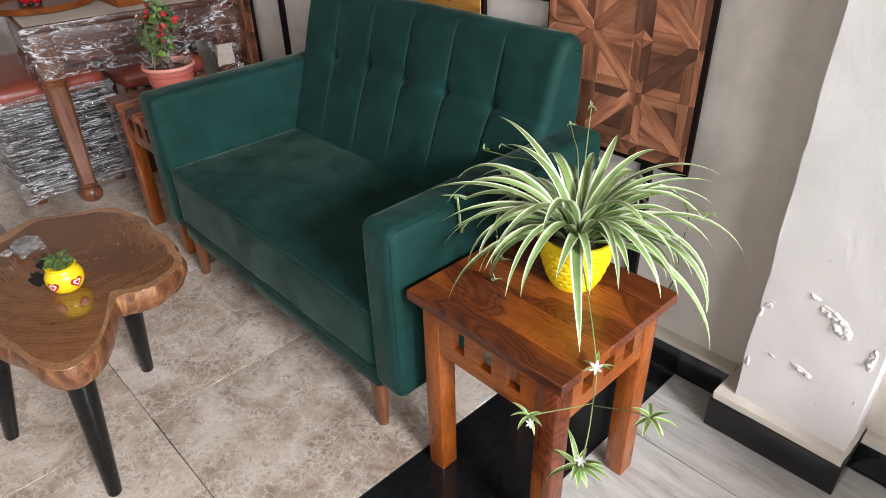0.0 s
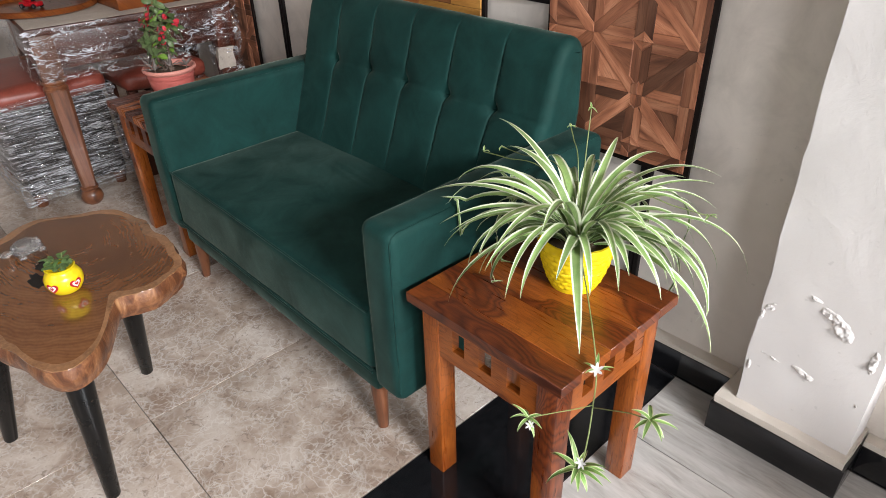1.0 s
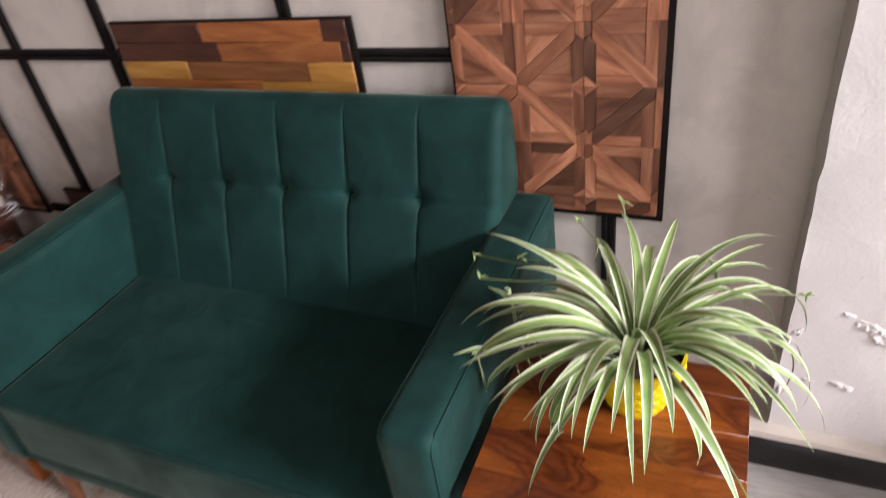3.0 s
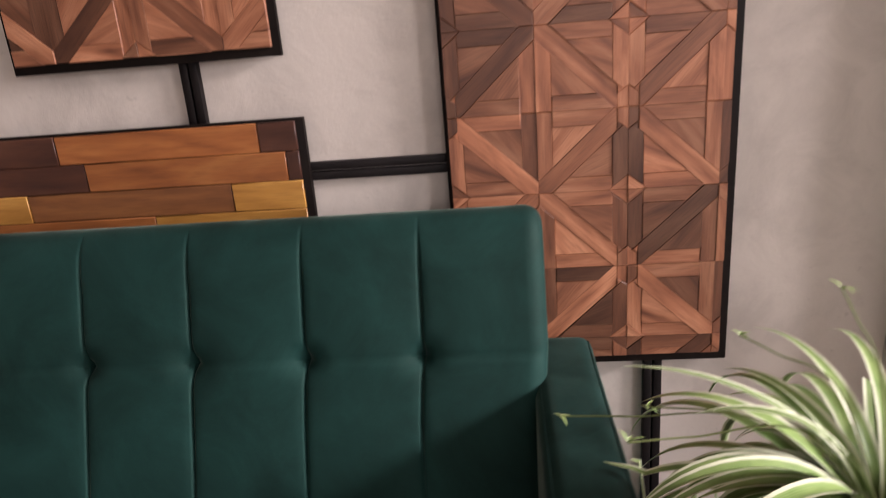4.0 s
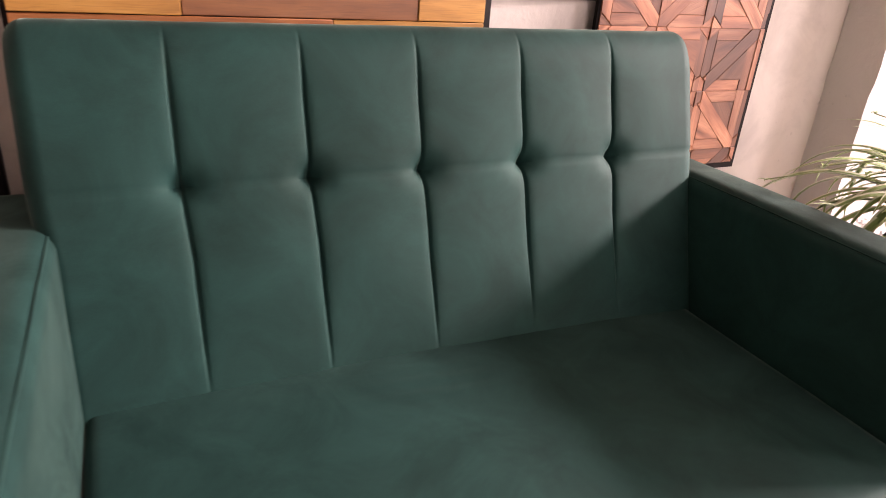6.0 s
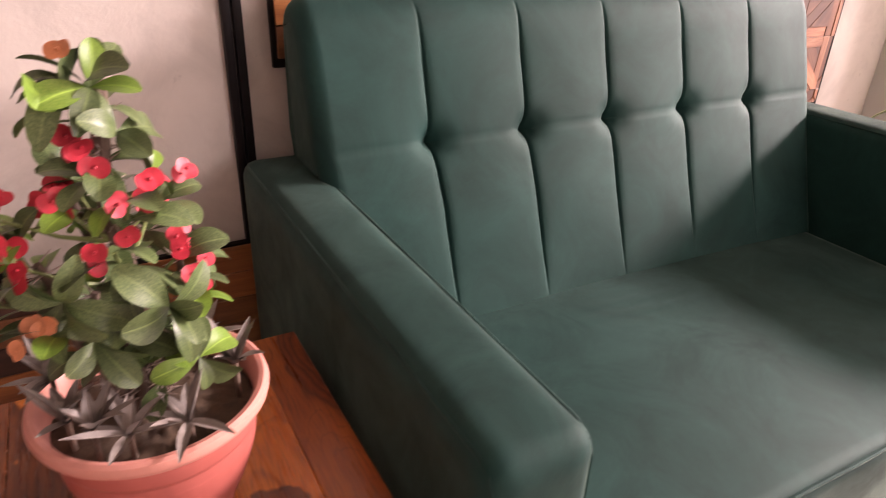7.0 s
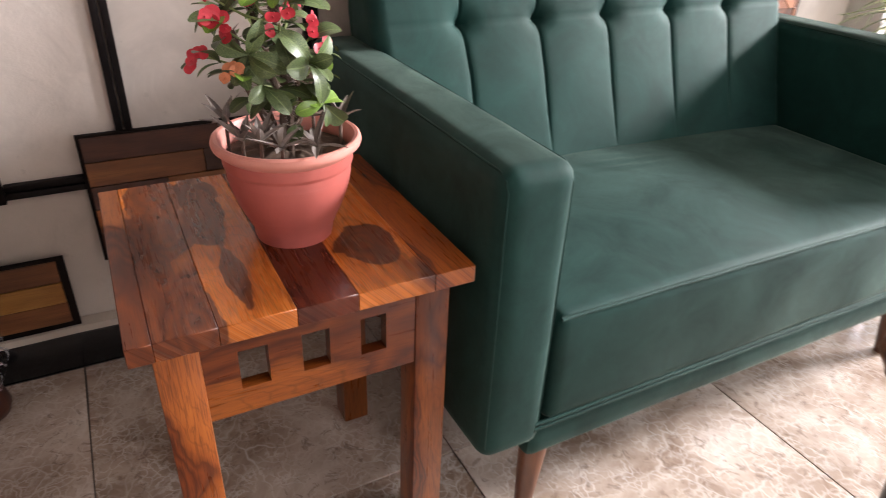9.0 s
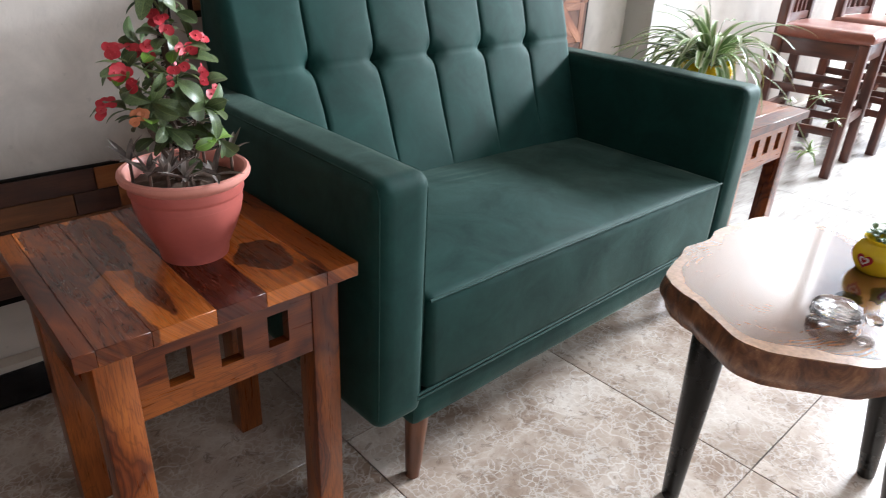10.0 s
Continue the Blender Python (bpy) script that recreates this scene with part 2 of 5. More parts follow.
def marble_tile():
    m = Nodes("emperador_tile")
    v = m.coords("Object")
    cloud = m.noise(v, 5.0, 6, 0.6, 0.8)
    col = m.ramp(cloud, (0.3, (0.24, 0.165, 0.118)), (0.5, (0.45, 0.36, 0.29)), (0.7, (0.65, 0.57, 0.495)))
    vein = None
    for scale, width in ((8.0, 0.030), (21.0, 0.065), (50.0, 0.12)):
        warp = m.add("ShaderNodeTexNoise", Scale=scale * 0.6, Detail=4.0)
        m.link(v, warp.inputs["Vector"])
        add = m.add("ShaderNodeVectorMath")
        add.operation = "MULTIPLY_ADD"
        add.inputs[1].default_value = (2.2 / scale,) * 3
        m.link(warp.outputs["Color"], add.inputs[0])
        m.link(v, add.inputs[2])
        vor = m.add("ShaderNodeTexVoronoi", Scale=scale)
        vor.feature = "DISTANCE_TO_EDGE"
        m.link(add.outputs[0], vor.inputs["Vector"])
        line = m.ramp(vor.outputs["Distance"], (0.0, (1, 1, 1)), (width, (0, 0, 0)))
        line = m.math("MULTIPLY", line, m.ramp(m.noise(v, scale * 0.4, 3), (0.38, (0, 0, 0)), (0.62, (1, 1, 1))))
        vein = line if vein is None else m.math("MAXIMUM", vein, line)
    col = m.mix(m.math("MULTIPLY", vein, 0.58), col, (0.76, 0.72, 0.67))
    spots = m.ramp(m.noise(v, 38, 5, 0.7, 1.2), (0.56, (0, 0, 0)), (0.66, (1, 1, 1)))
    col = m.mix(m.math("MULTIPLY", spots, 0.6), col, (0.19, 0.135, 0.10))
    m.base(m.vary(col, 0.93, 1.07))
    m.set(Roughness=m.math("ADD", 0.10, m.math("MULTIPLY", cloud, 0.12)), Specular_IOR_Level=0.5)
    return m.mat


M["tile"] = marble_tile()


M["granite"] = plain("black_granite", (0.008, 0.008, 0.009), 0.12, spread=0.6, scale=60, bump=0.02)
M["joint"] = plain("tile_joint", (0.16, 0.14, 0.12), 0.8)
M["rail"] = plain("black_rail", (0.007, 0.005, 0.005), 0.5, spread=0.4, Specular_IOR_Level=0.2)
M["panel_edge"] = plain("panel_edge", (0.008, 0.005, 0.004), 0.6, spread=0.4, Specular_IOR_Level=0.12)
M["leg_black"] = plain("black_lacquer", (0.005, 0.005, 0.005), 0.28, spread=0.4, Specular_IOR_Level=0.3)
# Same plastic as the pot, with the light from above put into a paler colour.
M["pink_rim"] = plain("top_lit_terracotta_plastic", (0.64, 0.265, 0.21), 0.5, spread=0.1, scale=14, bump=0.05)
M["pink_pot"] = plain("terracotta_plastic", (0.47, 0.120, 0.098), 0.42, spread=0.1, scale=10, bump=0.05)
M["yellow"] = plain("yellow_glaze", (0.80, 0.60, 0.010), 0.25, spread=0.06, bump=0.03)
M["red"] = plain("red_paint", (0.42, 0.006, 0.012), 0.35, spread=0.05)
M["white"] = plain("white_paint", (0.78, 0.76, 0.74), 0.4, spread=0.04)
M["soil"] = plain("potting_soil", (0.075, 0.045, 0.027), 0.95, spread=0.6, scale=50, bump=0.9)
M["stem"] = plain("spiny_stem", (0.13, 0.085, 0.062), 0.8, spread=0.5, scale=60, bump=0.8)
M["thorn"] = plain("pale_thorn", (0.34, 0.27, 0.23), 0.7, spread=0.3)
M["runner"] = plain("green_runner", (0.17, 0.21, 0.07), 0.5, spread=0.2)
M["leather"] = plain("red_leather", (0.24, 0.055, 0.035), 0.38, spread=0.3, scale=14, bump=0.3)
M["brown_leather"] = plain("brown_leather", (0.20, 0.062, 0.038), 0.32, spread=0.2, scale=14, bump=0.2)
M["cream_cloth"] = plain("cream_cover", (0.42, 0.36, 0.30), 0.85, spread=0.15, scale=14, bump=0.2)
M["black"] = plain("black_plastic", (0.012, 0.012, 0.012), 0.35, spread=0.3)
M["dark_inlay"] = plain("dark_resin", (0.008, 0.007, 0.006), 0.12, spread=0.3)
M["metal"] = plain("grey_metal", (0.4, 0.4, 0.4), 0.3, 0.9)


def wall_plaster(name, tone, stains, peel=0.0):
    m = Nodes(name)
    v = m.coords("Object", shift=False)
    big, mid, grit = m.noise(v, 1.6, 5, 0.62, 0.4), m.noise(v, 9, 6, 0.65, 0.6), m.noise(v, 120, 4, 0.6)
    col = m.ramp(m.math("ADD", m.math("MULTIPLY", big, 0.6), m.math("MULTIPLY", mid, 0.4)), (0.32, tuple(c * (1 - stains) for c in tone)), (0.5, tone), (0.7, tuple(min(1, c * (1 + stains * 0.35)) for c in tone)))
    specks = m.ramp(m.noise(v, 46, 3, 0.5), (0.70, (0, 0, 0)), (0.74, (1, 1, 1)))
    col = m.mix(m.math("MULTIPLY", specks, 0.25), col, tuple(c * 0.55 for c in tone))
    m.base(col)
    m.set(Roughness=0.72, Specular_IOR_Level=0.3)
    m.bump(m.math("ADD", m.math("MULTIPLY", mid, 1.2 + peel), m.math("MULTIPLY", grit, 0.35)), 0.28, 0.004)
    return m.mat


M["wall"] = wall_plaster("grey_putty_wall", (0.65, 0.59, 0.53), 0.26)
M["pillar"] = wall_plaster("white_pillar_paint", (0.62, 0.59, 0.565), 0.06, 1.5)
M["ledge"] = wall_plaster("cement_ledge", (0.60, 0.54, 0.47), 0.2, 1.0)
M["peeled"] = wall_plaster("bare_cement", (0.54, 0.51, 0.48), 0.3, 2.0)
M["room"] = wall_plaster("cream_room_paint", (0.50, 0.46, 0.42), 0.05)


def white_marble():
    m = Nodes("grey_white_marble")
    v = m.coords("Object", (1.0, 5.5, 1.0))
    a, b = m.noise(v, 2.6, 6, 0.62, 1.6), m.noise(v, 11, 6, 0.6, 0.8)
    f = m.math("ADD", m.math("MULTIPLY", a, 0.6), m.math("MULTIPLY", b, 0.4))
    m.base(m.ramp(f, (0.32, (0.30, 0.275, 0.25)), (0.45, (0.45, 0.425, 0.395)), (0.6, (0.56, 0.535, 0.505)), (0.75, (0.64, 0.62, 0.59))))
    m.set(Roughness=0.16)
    return m.mat


M["white_marble"] = white_marble()


def film_wrap(name, gloss_share, glint_share, stretch, scale, cover):
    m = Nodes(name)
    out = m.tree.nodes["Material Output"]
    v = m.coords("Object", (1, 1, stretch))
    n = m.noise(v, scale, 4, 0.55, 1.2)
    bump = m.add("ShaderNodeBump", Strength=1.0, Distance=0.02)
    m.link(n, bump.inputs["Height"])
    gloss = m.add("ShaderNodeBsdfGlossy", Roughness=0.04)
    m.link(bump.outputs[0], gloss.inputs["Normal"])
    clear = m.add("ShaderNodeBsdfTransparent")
    # White diffuse lines along the folds stand in for the film's bright highlight streaks.
    glint_white = m.add("ShaderNodeBsdfDiffuse")
    glint_white.inputs[0].default_value = (0.82, 0.83, 0.86, 1)
    glint_line = m.math("ABSOLUTE", m.math("SUBTRACT", m.noise(v, scale * 0.9, 3, 0.6, 0.8), 0.5))
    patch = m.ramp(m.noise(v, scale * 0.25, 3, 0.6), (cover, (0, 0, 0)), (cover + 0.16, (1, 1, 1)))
    glints = m.math("MULTIPLY", m.math("MULTIPLY", m.ramp(glint_line, (0.0, (1, 1, 1)), (0.034, (0, 0, 0))), patch), glint_share)
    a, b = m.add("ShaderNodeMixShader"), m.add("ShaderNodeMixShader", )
    m.link(glints, a.inputs[0]), m.link(clear.outputs[0], a.inputs[1]), m.link(glint_white.outputs[0], a.inputs[2])
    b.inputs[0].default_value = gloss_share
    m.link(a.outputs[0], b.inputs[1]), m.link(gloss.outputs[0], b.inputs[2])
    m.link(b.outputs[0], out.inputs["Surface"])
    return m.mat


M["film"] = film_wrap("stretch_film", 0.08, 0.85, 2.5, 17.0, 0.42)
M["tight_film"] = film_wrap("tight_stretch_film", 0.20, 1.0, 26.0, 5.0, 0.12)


def glass(name, tint=(1, 1, 1), rough=0.0):
    m = Nodes(name)
    m.base(tint)
    m.set(Transmission_Weight=0.94, Roughness=rough, IOR=1.52)
    return m.mat


M["crystal"] = glass("crystal_glass")


def leaf_green(name, dark, light, rough=0.4, stripe=None, edge=0.30):
    """Leaf skin; u runs across the blade, v along it."""
    m = Nodes(name)
    v = m.coords("Object")
    n = m.noise(v, 30, 4, 0.6)
    col = m.vary(m.ramp(n, (0.3, dark), (0.7, light)), 0.75, 1.25)
    tc = m.add("ShaderNodeTexCoord")
    sep = m.add("ShaderNodeSeparateXYZ")
    m.link(tc.outputs["UV"], sep.inputs[0])
    off = m.math("ABSOLUTE", m.math("SUBTRACT", sep.outputs[0], 0.5))
    if stripe:
        fac = m.ramp(off, (edge, (0, 0, 0)), (edge + 0.05, (1, 1, 1)))
        col = m.mix(fac, col, stripe)
        lines = m.math("SINE", m.math("MULTIPLY", sep.outputs[0], 60.0))
        col = m.mix(m.math("MULTIPLY", m.math("ADD", lines, 1.0), 0.10), col, (0.45, 0.55, 0.30))
    else:
        fac = m.ramp(off, (0.0, (1, 1, 1)), (0.05, (0, 0, 0)))
        col = m.mix(m.math("MULTIPLY", fac, 0.4), col, tuple(min(1, c * 2.2) for c in light))
    m.base(col)
    m.set(Roughness=rough, Subsurface_Weight=0.0)
    m.bump(n, 0.15, 0.001)
    return m.mat


M["spider"] = leaf_green("striped_leaf", (0.13, 0.24, 0.055), (0.27, 0.39, 0.12), 0.36, (0.72, 0.75, 0.57), 0.30)
M["plantlet"] = leaf_green("plantlet_leaf", (0.10, 0.22, 0.03), (0.22, 0.36, 0.08), 0.42, (0.60, 0.64, 0.36), 0.34)
M["euphorbia"] = leaf_green("euphorbia_leaf", (0.034, 0.068, 0.020), (0.140, 0.185, 0.072), 0.40)
M["euphorbia_young"] = leaf_green("young_leaf", (0.09, 0.19, 0.02), (0.19, 0.30, 0.05), 0.35)
M["succulent"] = leaf_green("grey_succulent", (0.13, 0.10, 0.085), (0.36, 0.31, 0.28), 0.6)
M["bract"] = plain("red_bract", (0.54, 0.030, 0.048), 0.5, spread=0.25, scale=60)
M["bract_peach"] = plain("peach_bract", (0.62, 0.22, 0.10), 0.5, spread=0.25, scale=60)
M["herb"] = leaf_green("jade_leaf", (0.06, 0.12, 0.03), (0.14, 0.22, 0.08), 0.35)

# ---- building helpers ----


def mesh_of(name, bm, material, smooth=True):
    me = bpy.data.meshes.new(name)
    bmesh.ops.recalc_face_normals(bm, faces=bm.faces)
    for f in bm.faces:
        f.smooth = smooth
    bm.to_mesh(me)
    bm.free()
    me.materials.append(material)
    if smooth:
        me.set_sharp_from_angle(angle=radians(40))
    return me


def part(name, bm, material, parent, label="", smooth=True):
    ob = new(name, mesh_of(name, bm, material, smooth))
    ob.parent = parent
    return tagged(ob, label)


def thing(name, label, category, group="", at=None, kind=""):
    ob = new(name)
    ob.matrix_world = at or Matrix()
    ob.empty_display_size = 0.05
    return tagged(ob, label, category, group, kind)


def solo(name, bm, material, label, category="", group="", kind="", smooth=True):
    return tagged(new(name, mesh_of(name, bm, material, smooth)), label, category, group, kind)


def grain(bm, axis=0, off=0.0):
    """UVs in metres, u along the given axis."""
    uv = bm.loops.layers.uv.verify()
    b, c = [k for k in range(3) if k != axis]
    for f in bm.faces:
        for lp in f.loops:
            p = lp.vert.co
            lp[uv].uv = (p[axis] + off, p[b] + p[c] * 0.93 + off * 1.7)
    return bm


def box(lo, hi, bevel=0.0, seg=2, axis=None, bm=None, off=0.0):
    own = bm is None
    bm = bm or bmesh.new()
    lo, hi = Vector(lo), Vector(hi)
    r = bmesh.ops.create_cube(bm, size=1, matrix=Matrix.Translation((lo + hi) / 2) @ Matrix.Diagonal((*(hi - lo), 1)))
    if bevel:
        vs = set(r["verts"])
        bmesh.ops.bevel(bm, geom=[e for e in bm.edges if e.verts[0] in vs and e.verts[1] in vs], offset=bevel, segments=seg, profile=0.5, affect="EDGES")
    if own:
        d = hi - lo
        grain(bm, axis if axis is not None else max(range(3), key=lambda k: d[k]), off)
    return bm


def lathe(profile, n=48, bm=None, at=(0, 0, 0)):
    """Turned about z from (radius, height) pairs; closed where the radius is 0."""
    bm = bm or bmesh.new()
    rings = []
    for r, z in profile:
        if r < 1e-6:
            rings.append([bm.verts.new((at[0], at[1], at[2] + z))])
        else:
            rings.append([bm.verts.new((at[0] + r * math.cos(2 * math.pi * k / n), at[1] + r * math.sin(2 * math.pi * k / n), at[2] + z)) for k in range(n)])
    for a, b in zip(rings, rings[1:]):
        for k in range(n):
            q = [a[k % len(a)], a[(k + 1) % len(a)], b[(k + 1) % len(b)], b[k % len(b)]]
            q = list(dict.fromkeys(q))
            if len(q) > 2:
                bm.faces.new(q)
    return bm


def tube(points, radius, n=8, bm=None):
    """A round rod along points; radius a number or a list."""
    bm = bm or bmesh.new()
    pts = [Vector(p) for p in points]
    rad = radius if isinstance(radius, (list, tuple)) else [radius] * len(pts)
    rings, side = [], None
    for k, p in enumerate(pts):
        d = (pts[min(k + 1, len(pts) - 1)] - pts[max(k - 1, 0)]).normalized()
        if side is None:
            side = d.orthogonal().normalized()
        side = (side - d * side.dot(d)).normalized()
        up = d.cross(side)
        rings.append([bm.verts.new(p + (side * math.cos(2 * math.pi * j / n) + up * math.sin(2 * math.pi * j / n)) * rad[k]) for j in range(n)])
    for a, b in zip(rings, rings[1:]):
        for j in range(n):
            bm.faces.new((a[j], a[(j + 1) % n], b[(j + 1) % n], b[j]))
    bm.faces.new(rings[0]), bm.faces.new(rings[-1])
    return bm


def prism(poly, lo, hi, chamfer=0.0, bm=None, plane="xz"):
    """A flat piece with the outline poly between two depths; its near face (lo) may be chamfered."""
    bm = bm or bmesh.new()
    cx, cy = sum(p[0] for p in poly) / len(poly), sum(p[1] for p in poly) / len(poly)

    def put(p, d, s=1.0):
        x, y = cx + (p[0] - cx) * s, cy + (p[1] - cy) * s
        return bm.verts.new((x, d, y) if plane == "xz" else (x, y, d))

    size = max(1e-4, min(math.hypot(p[0] - cx, p[1] - cy) for p in poly))
    s = max(0.5, 1 - chamfer / size)
    rings = [[put(p, lo, s) for p in poly], [put(p, lo + chamfer * (1 if hi > lo else -1), 1) for p in poly], [put(p, hi) for p in poly]]
    n = len(poly)
    for a, b in zip(rings, rings[1:]):
        for j in range(n):
            bm.faces.new((a[j], a[(j + 1) % n], b[(j + 1) % n], b[j]))
    bm.faces.new(rings[0]), bm.faces.new(rings[-1])
    return bm


def clip(poly, a, b, c):
    """The part of a convex polygon where a*x + b*y <= c."""
    out = []
    for p, q in zip(poly, poly[1:] + poly[:1]):
        dp, dq = a * p[0] + b * p[1] - c, a * q[0] + b * q[1] - c
        if dp <= 0:
            out.append(p)
        if dp * dq < 0:
            t = dp / (dp - dq)
            out.append((p[0] + (q[0] - p[0]) * t, p[1] + (q[1] - p[1]) * t))
    return out


def area(poly):
    return 0.5 * abs(sum(p[0] * q[1] - q[0] * p[1] for p, q in zip(poly, poly[1:] + poly[:1])))


# ---- the room ----
WALL = 0.19
EAST, WEST, SOUTH, TOP = 4.4, -3.4, -4.1, 2.95
STRIP0, STRIP1 = 0.648, 0.952
solo("wall_north", box((WEST - 0.2, WALL, 0), (EAST + 0.2, WALL + 0.2, TOP)), M["wall"], "uneven greyish putty-plastered wall behind the sofa", kind="structure")
# West and south walls and the ceiling are unseen, added to close the room.
solo("wall_west", box((WEST - 0.2, SOUTH, 0), (WEST, WALL, TOP)), M["room"], "plain cream-painted wall of the showroom", kind="structure")


def wall_with_hole(name, axis, at, thick, span, hole, label):
    """A wall across x or y with one opening: hole = (a0, a1, z0, z1)."""
    bm = bmesh.new()
    a0, a1, z0, z1 = hole
    for s, e, lo, hi in ((span[0], a0, 0, TOP), (a1, span[1], 0, TOP), (a0, a1, 0, z0), (a0, a1, z1, TOP)):
        if e - s > 1e-4 and hi - lo > 1e-4:
            if axis == "x":
                box((at, s, lo), (at + thick, e, hi), bm=bm)
            else:
                box((s, at, lo), (e, at + thick, hi), bm=bm)
    return solo(name, bm, M["room"], label, kind="structure")


wall_with_hole("wall_east", "x", EAST, 0.2, (SOUTH, WALL), (-3.4, 0.14, 0.25, 2.8), "cream wall with one wide bright window")
# The south opening is assumed; it goes with the added fill lamp.
wall_with_hole("wall_south", "y", SOUTH - 0.2, 0.2, (WEST - 0.2, EAST + 0.2), (0.0, 1.8, 1.0, 2.4), "unseen cream wall with an opening added for fill light")
solo("ceiling", box((WEST - 0.2, SOUTH - 0.2, TOP), (EAST + 0.2, WALL + 0.2, TOP + 0.15)), M["room"], "plain cream ceiling over the showroom", kind="structure")
floor = solo("floor", box((WEST - 0.2, SOUTH - 0.2, -0.2), (EAST + 0.2, WALL + 0.2, -0.006)), M["joint"], "floor bed with grey cement joints under the tiles", kind="structure")


def glow(name, strength, colour):
    m = Nodes(name)
    m.base((0, 0, 0))
    m.set(Emission_Color=(*colour, 1), Emission_Strength=strength)
    return m.mat


M["daylight"] = glow("bright_daylight", 1.8, (1.0, 0.98, 0.98))
# The second backdrop is an added glow behind the assumed south opening.
for name, lo, hi in (("backdrop", (EAST + 2.2, SOUTH - 1, -0.5), (EAST + 2.25, WALL + 1.5, TOP + 0.5)), ("backdrop", (WEST, SOUTH - 2.3, -0.5), (EAST, SOUTH - 2.25, TOP + 0.5))):
    solo(name, box(lo, hi), M["daylight"], "glowing backdrop standing for daylight outside the openings", kind="structure")

# pillar with a stepped granite foot
PX0, PX1, PY = 1.145, 1.405, 0.07


def rough_slab(lo, hi, cell, amount, seed):
    """A plastered block with slightly wavy faces and edges."""
    bm = box(lo, hi)
    size = Vector(hi) - Vector(lo)
    cuts = [max(1, int(size[k] / cell)) for k in range(3)]
    for k in range(3):
        for j in range(1, cuts[k]):
            co = Vector(lo)
            co[k] += size[k] * j / cuts[k]
            no = Vector((0, 0, 0))
            no[k] = 1
            bmesh.ops.bisect_plane(bm, geom=bm.verts[:] + bm.edges[:] + bm.faces[:], plane_co=co, plane_no=no)
    for v in bm.verts:
        v.co += noise.noise_vector(v.co * 9 + Vector((seed, 0, 0))) * amount + noise.noise_vector(v.co * 31 + Vector((0, seed, 0))) * amount * 0.6
    return bm


pillar = thing("pillar", "white painted pillar with damp, blistered and peeling paint", "pillar", kind="structure")
part("shaft", rough_slab((PX0, PY, 0.09), (PX1, WALL, TOP), 0.035, 0.004, 3), M["pillar"], pillar)
part("foot_ledge", rough_slab((1.106, 0.04, 0.088), (1.412, WALL, 0.11), 0.02, 0.003, 8), M["ledge"], pillar, "rough cement ledge above the skirting")
part("skirting_front", box((1.10, 0.034, 0), (1.418, 0.05, 0.09), 0.002), M["granite"], pillar, "polished black granite skirting")
part("skirting_side", box((1.10, 0.05, 0), (1.116, 0.15, 0.09), 0.002), M["granite"], pillar)
part("skirting_side", box((1.402, 0.05, 0), (1.418, 0.15, 0.09), 0.002), M["granite"], pillar)


def flakes(name, spots, material, parent, label, rise, seed):
    """Lumpy blisters or chips that swell out of the pillar's front; spots: x, z, half width, half height, lean."""
    bm = bmesh.new()
    for k, (x, z, rx, rz, lean) in enumerate(spots):
        nx, nz = max(6, int(rx / 0.0011)), max(6, int(rz / 0.0011))
        rows = []
        for i in range(nx + 1):
            row = []
            for j in range(nz + 1):
                u, v = 2 * i / nx - 1, 2 * j / nz - 1
                px, pz = x + rx * u, z + rz * v + lean * u
                q = Vector((px, pz, seed + k))
                lumps = 0.5 + 0.9 * noise.noise(q * 75) + 0.55 * noise.noise(q * 190)
                fade = max(0.0, 1 - (u * u + v * v) ** 1.2)
                row.append(bm.verts.new((px, PY + 0.004 - (0.003 + rise * max(0.0, lumps)) * fade ** 0.5, pz)))
            rows.append(row)
        for a, b in zip(rows, rows[1:]):
            for j in range(nz):
                bm.faces.new((a[j], a[j + 1], b[j + 1], b[j]))
    return part(name, bm, material, parent, label)


flakes("blister", ((1.285, 0.440, 0.030, 0.014, -0.008), (1.312, 0.415, 0.026, 0.026, -0.012), (1.245, 0.465, 0.018, 0.006, -0.004), (1.165, 0.402, 0.014, 0.013, 0.008), (1.150, 0.372, 0.006, 0.020, 0.0), (1.385, 0.370, 0.009, 0.032, 0.0)), M["pillar"], pillar, "blistered white paint", 0.0068, 5)
flakes("bare_patch", ((1.152, 0.225, 0.007, 0.018, 0.0), (1.195, 0.272, 0.028, 0.004, -0.004), (1.268, 0.268, 0.034, 0.009, -0.010), (1.385, 0.25, 0.004, 0.012, 0.0)), M["peeled"], pillar, "bare grey cement where paint flaked off", 0.0062, 6)

for x0, x1 in ((WEST, 1.10), (1.418, EAST)):
    solo("baseboard", box((x0, 0.150, 0), (x1, 0.166, 0.085), 0.002), M["granite"], "polished black granite skirting along the wall", kind="structure")
    solo("trim", rough_slab((x0, 0.153, 0.082), (x1, WALL, 0.10), 0.07, 0.0025, 2), M["ledge"], "rough cement ledge on top of the skirting", kind="structure")

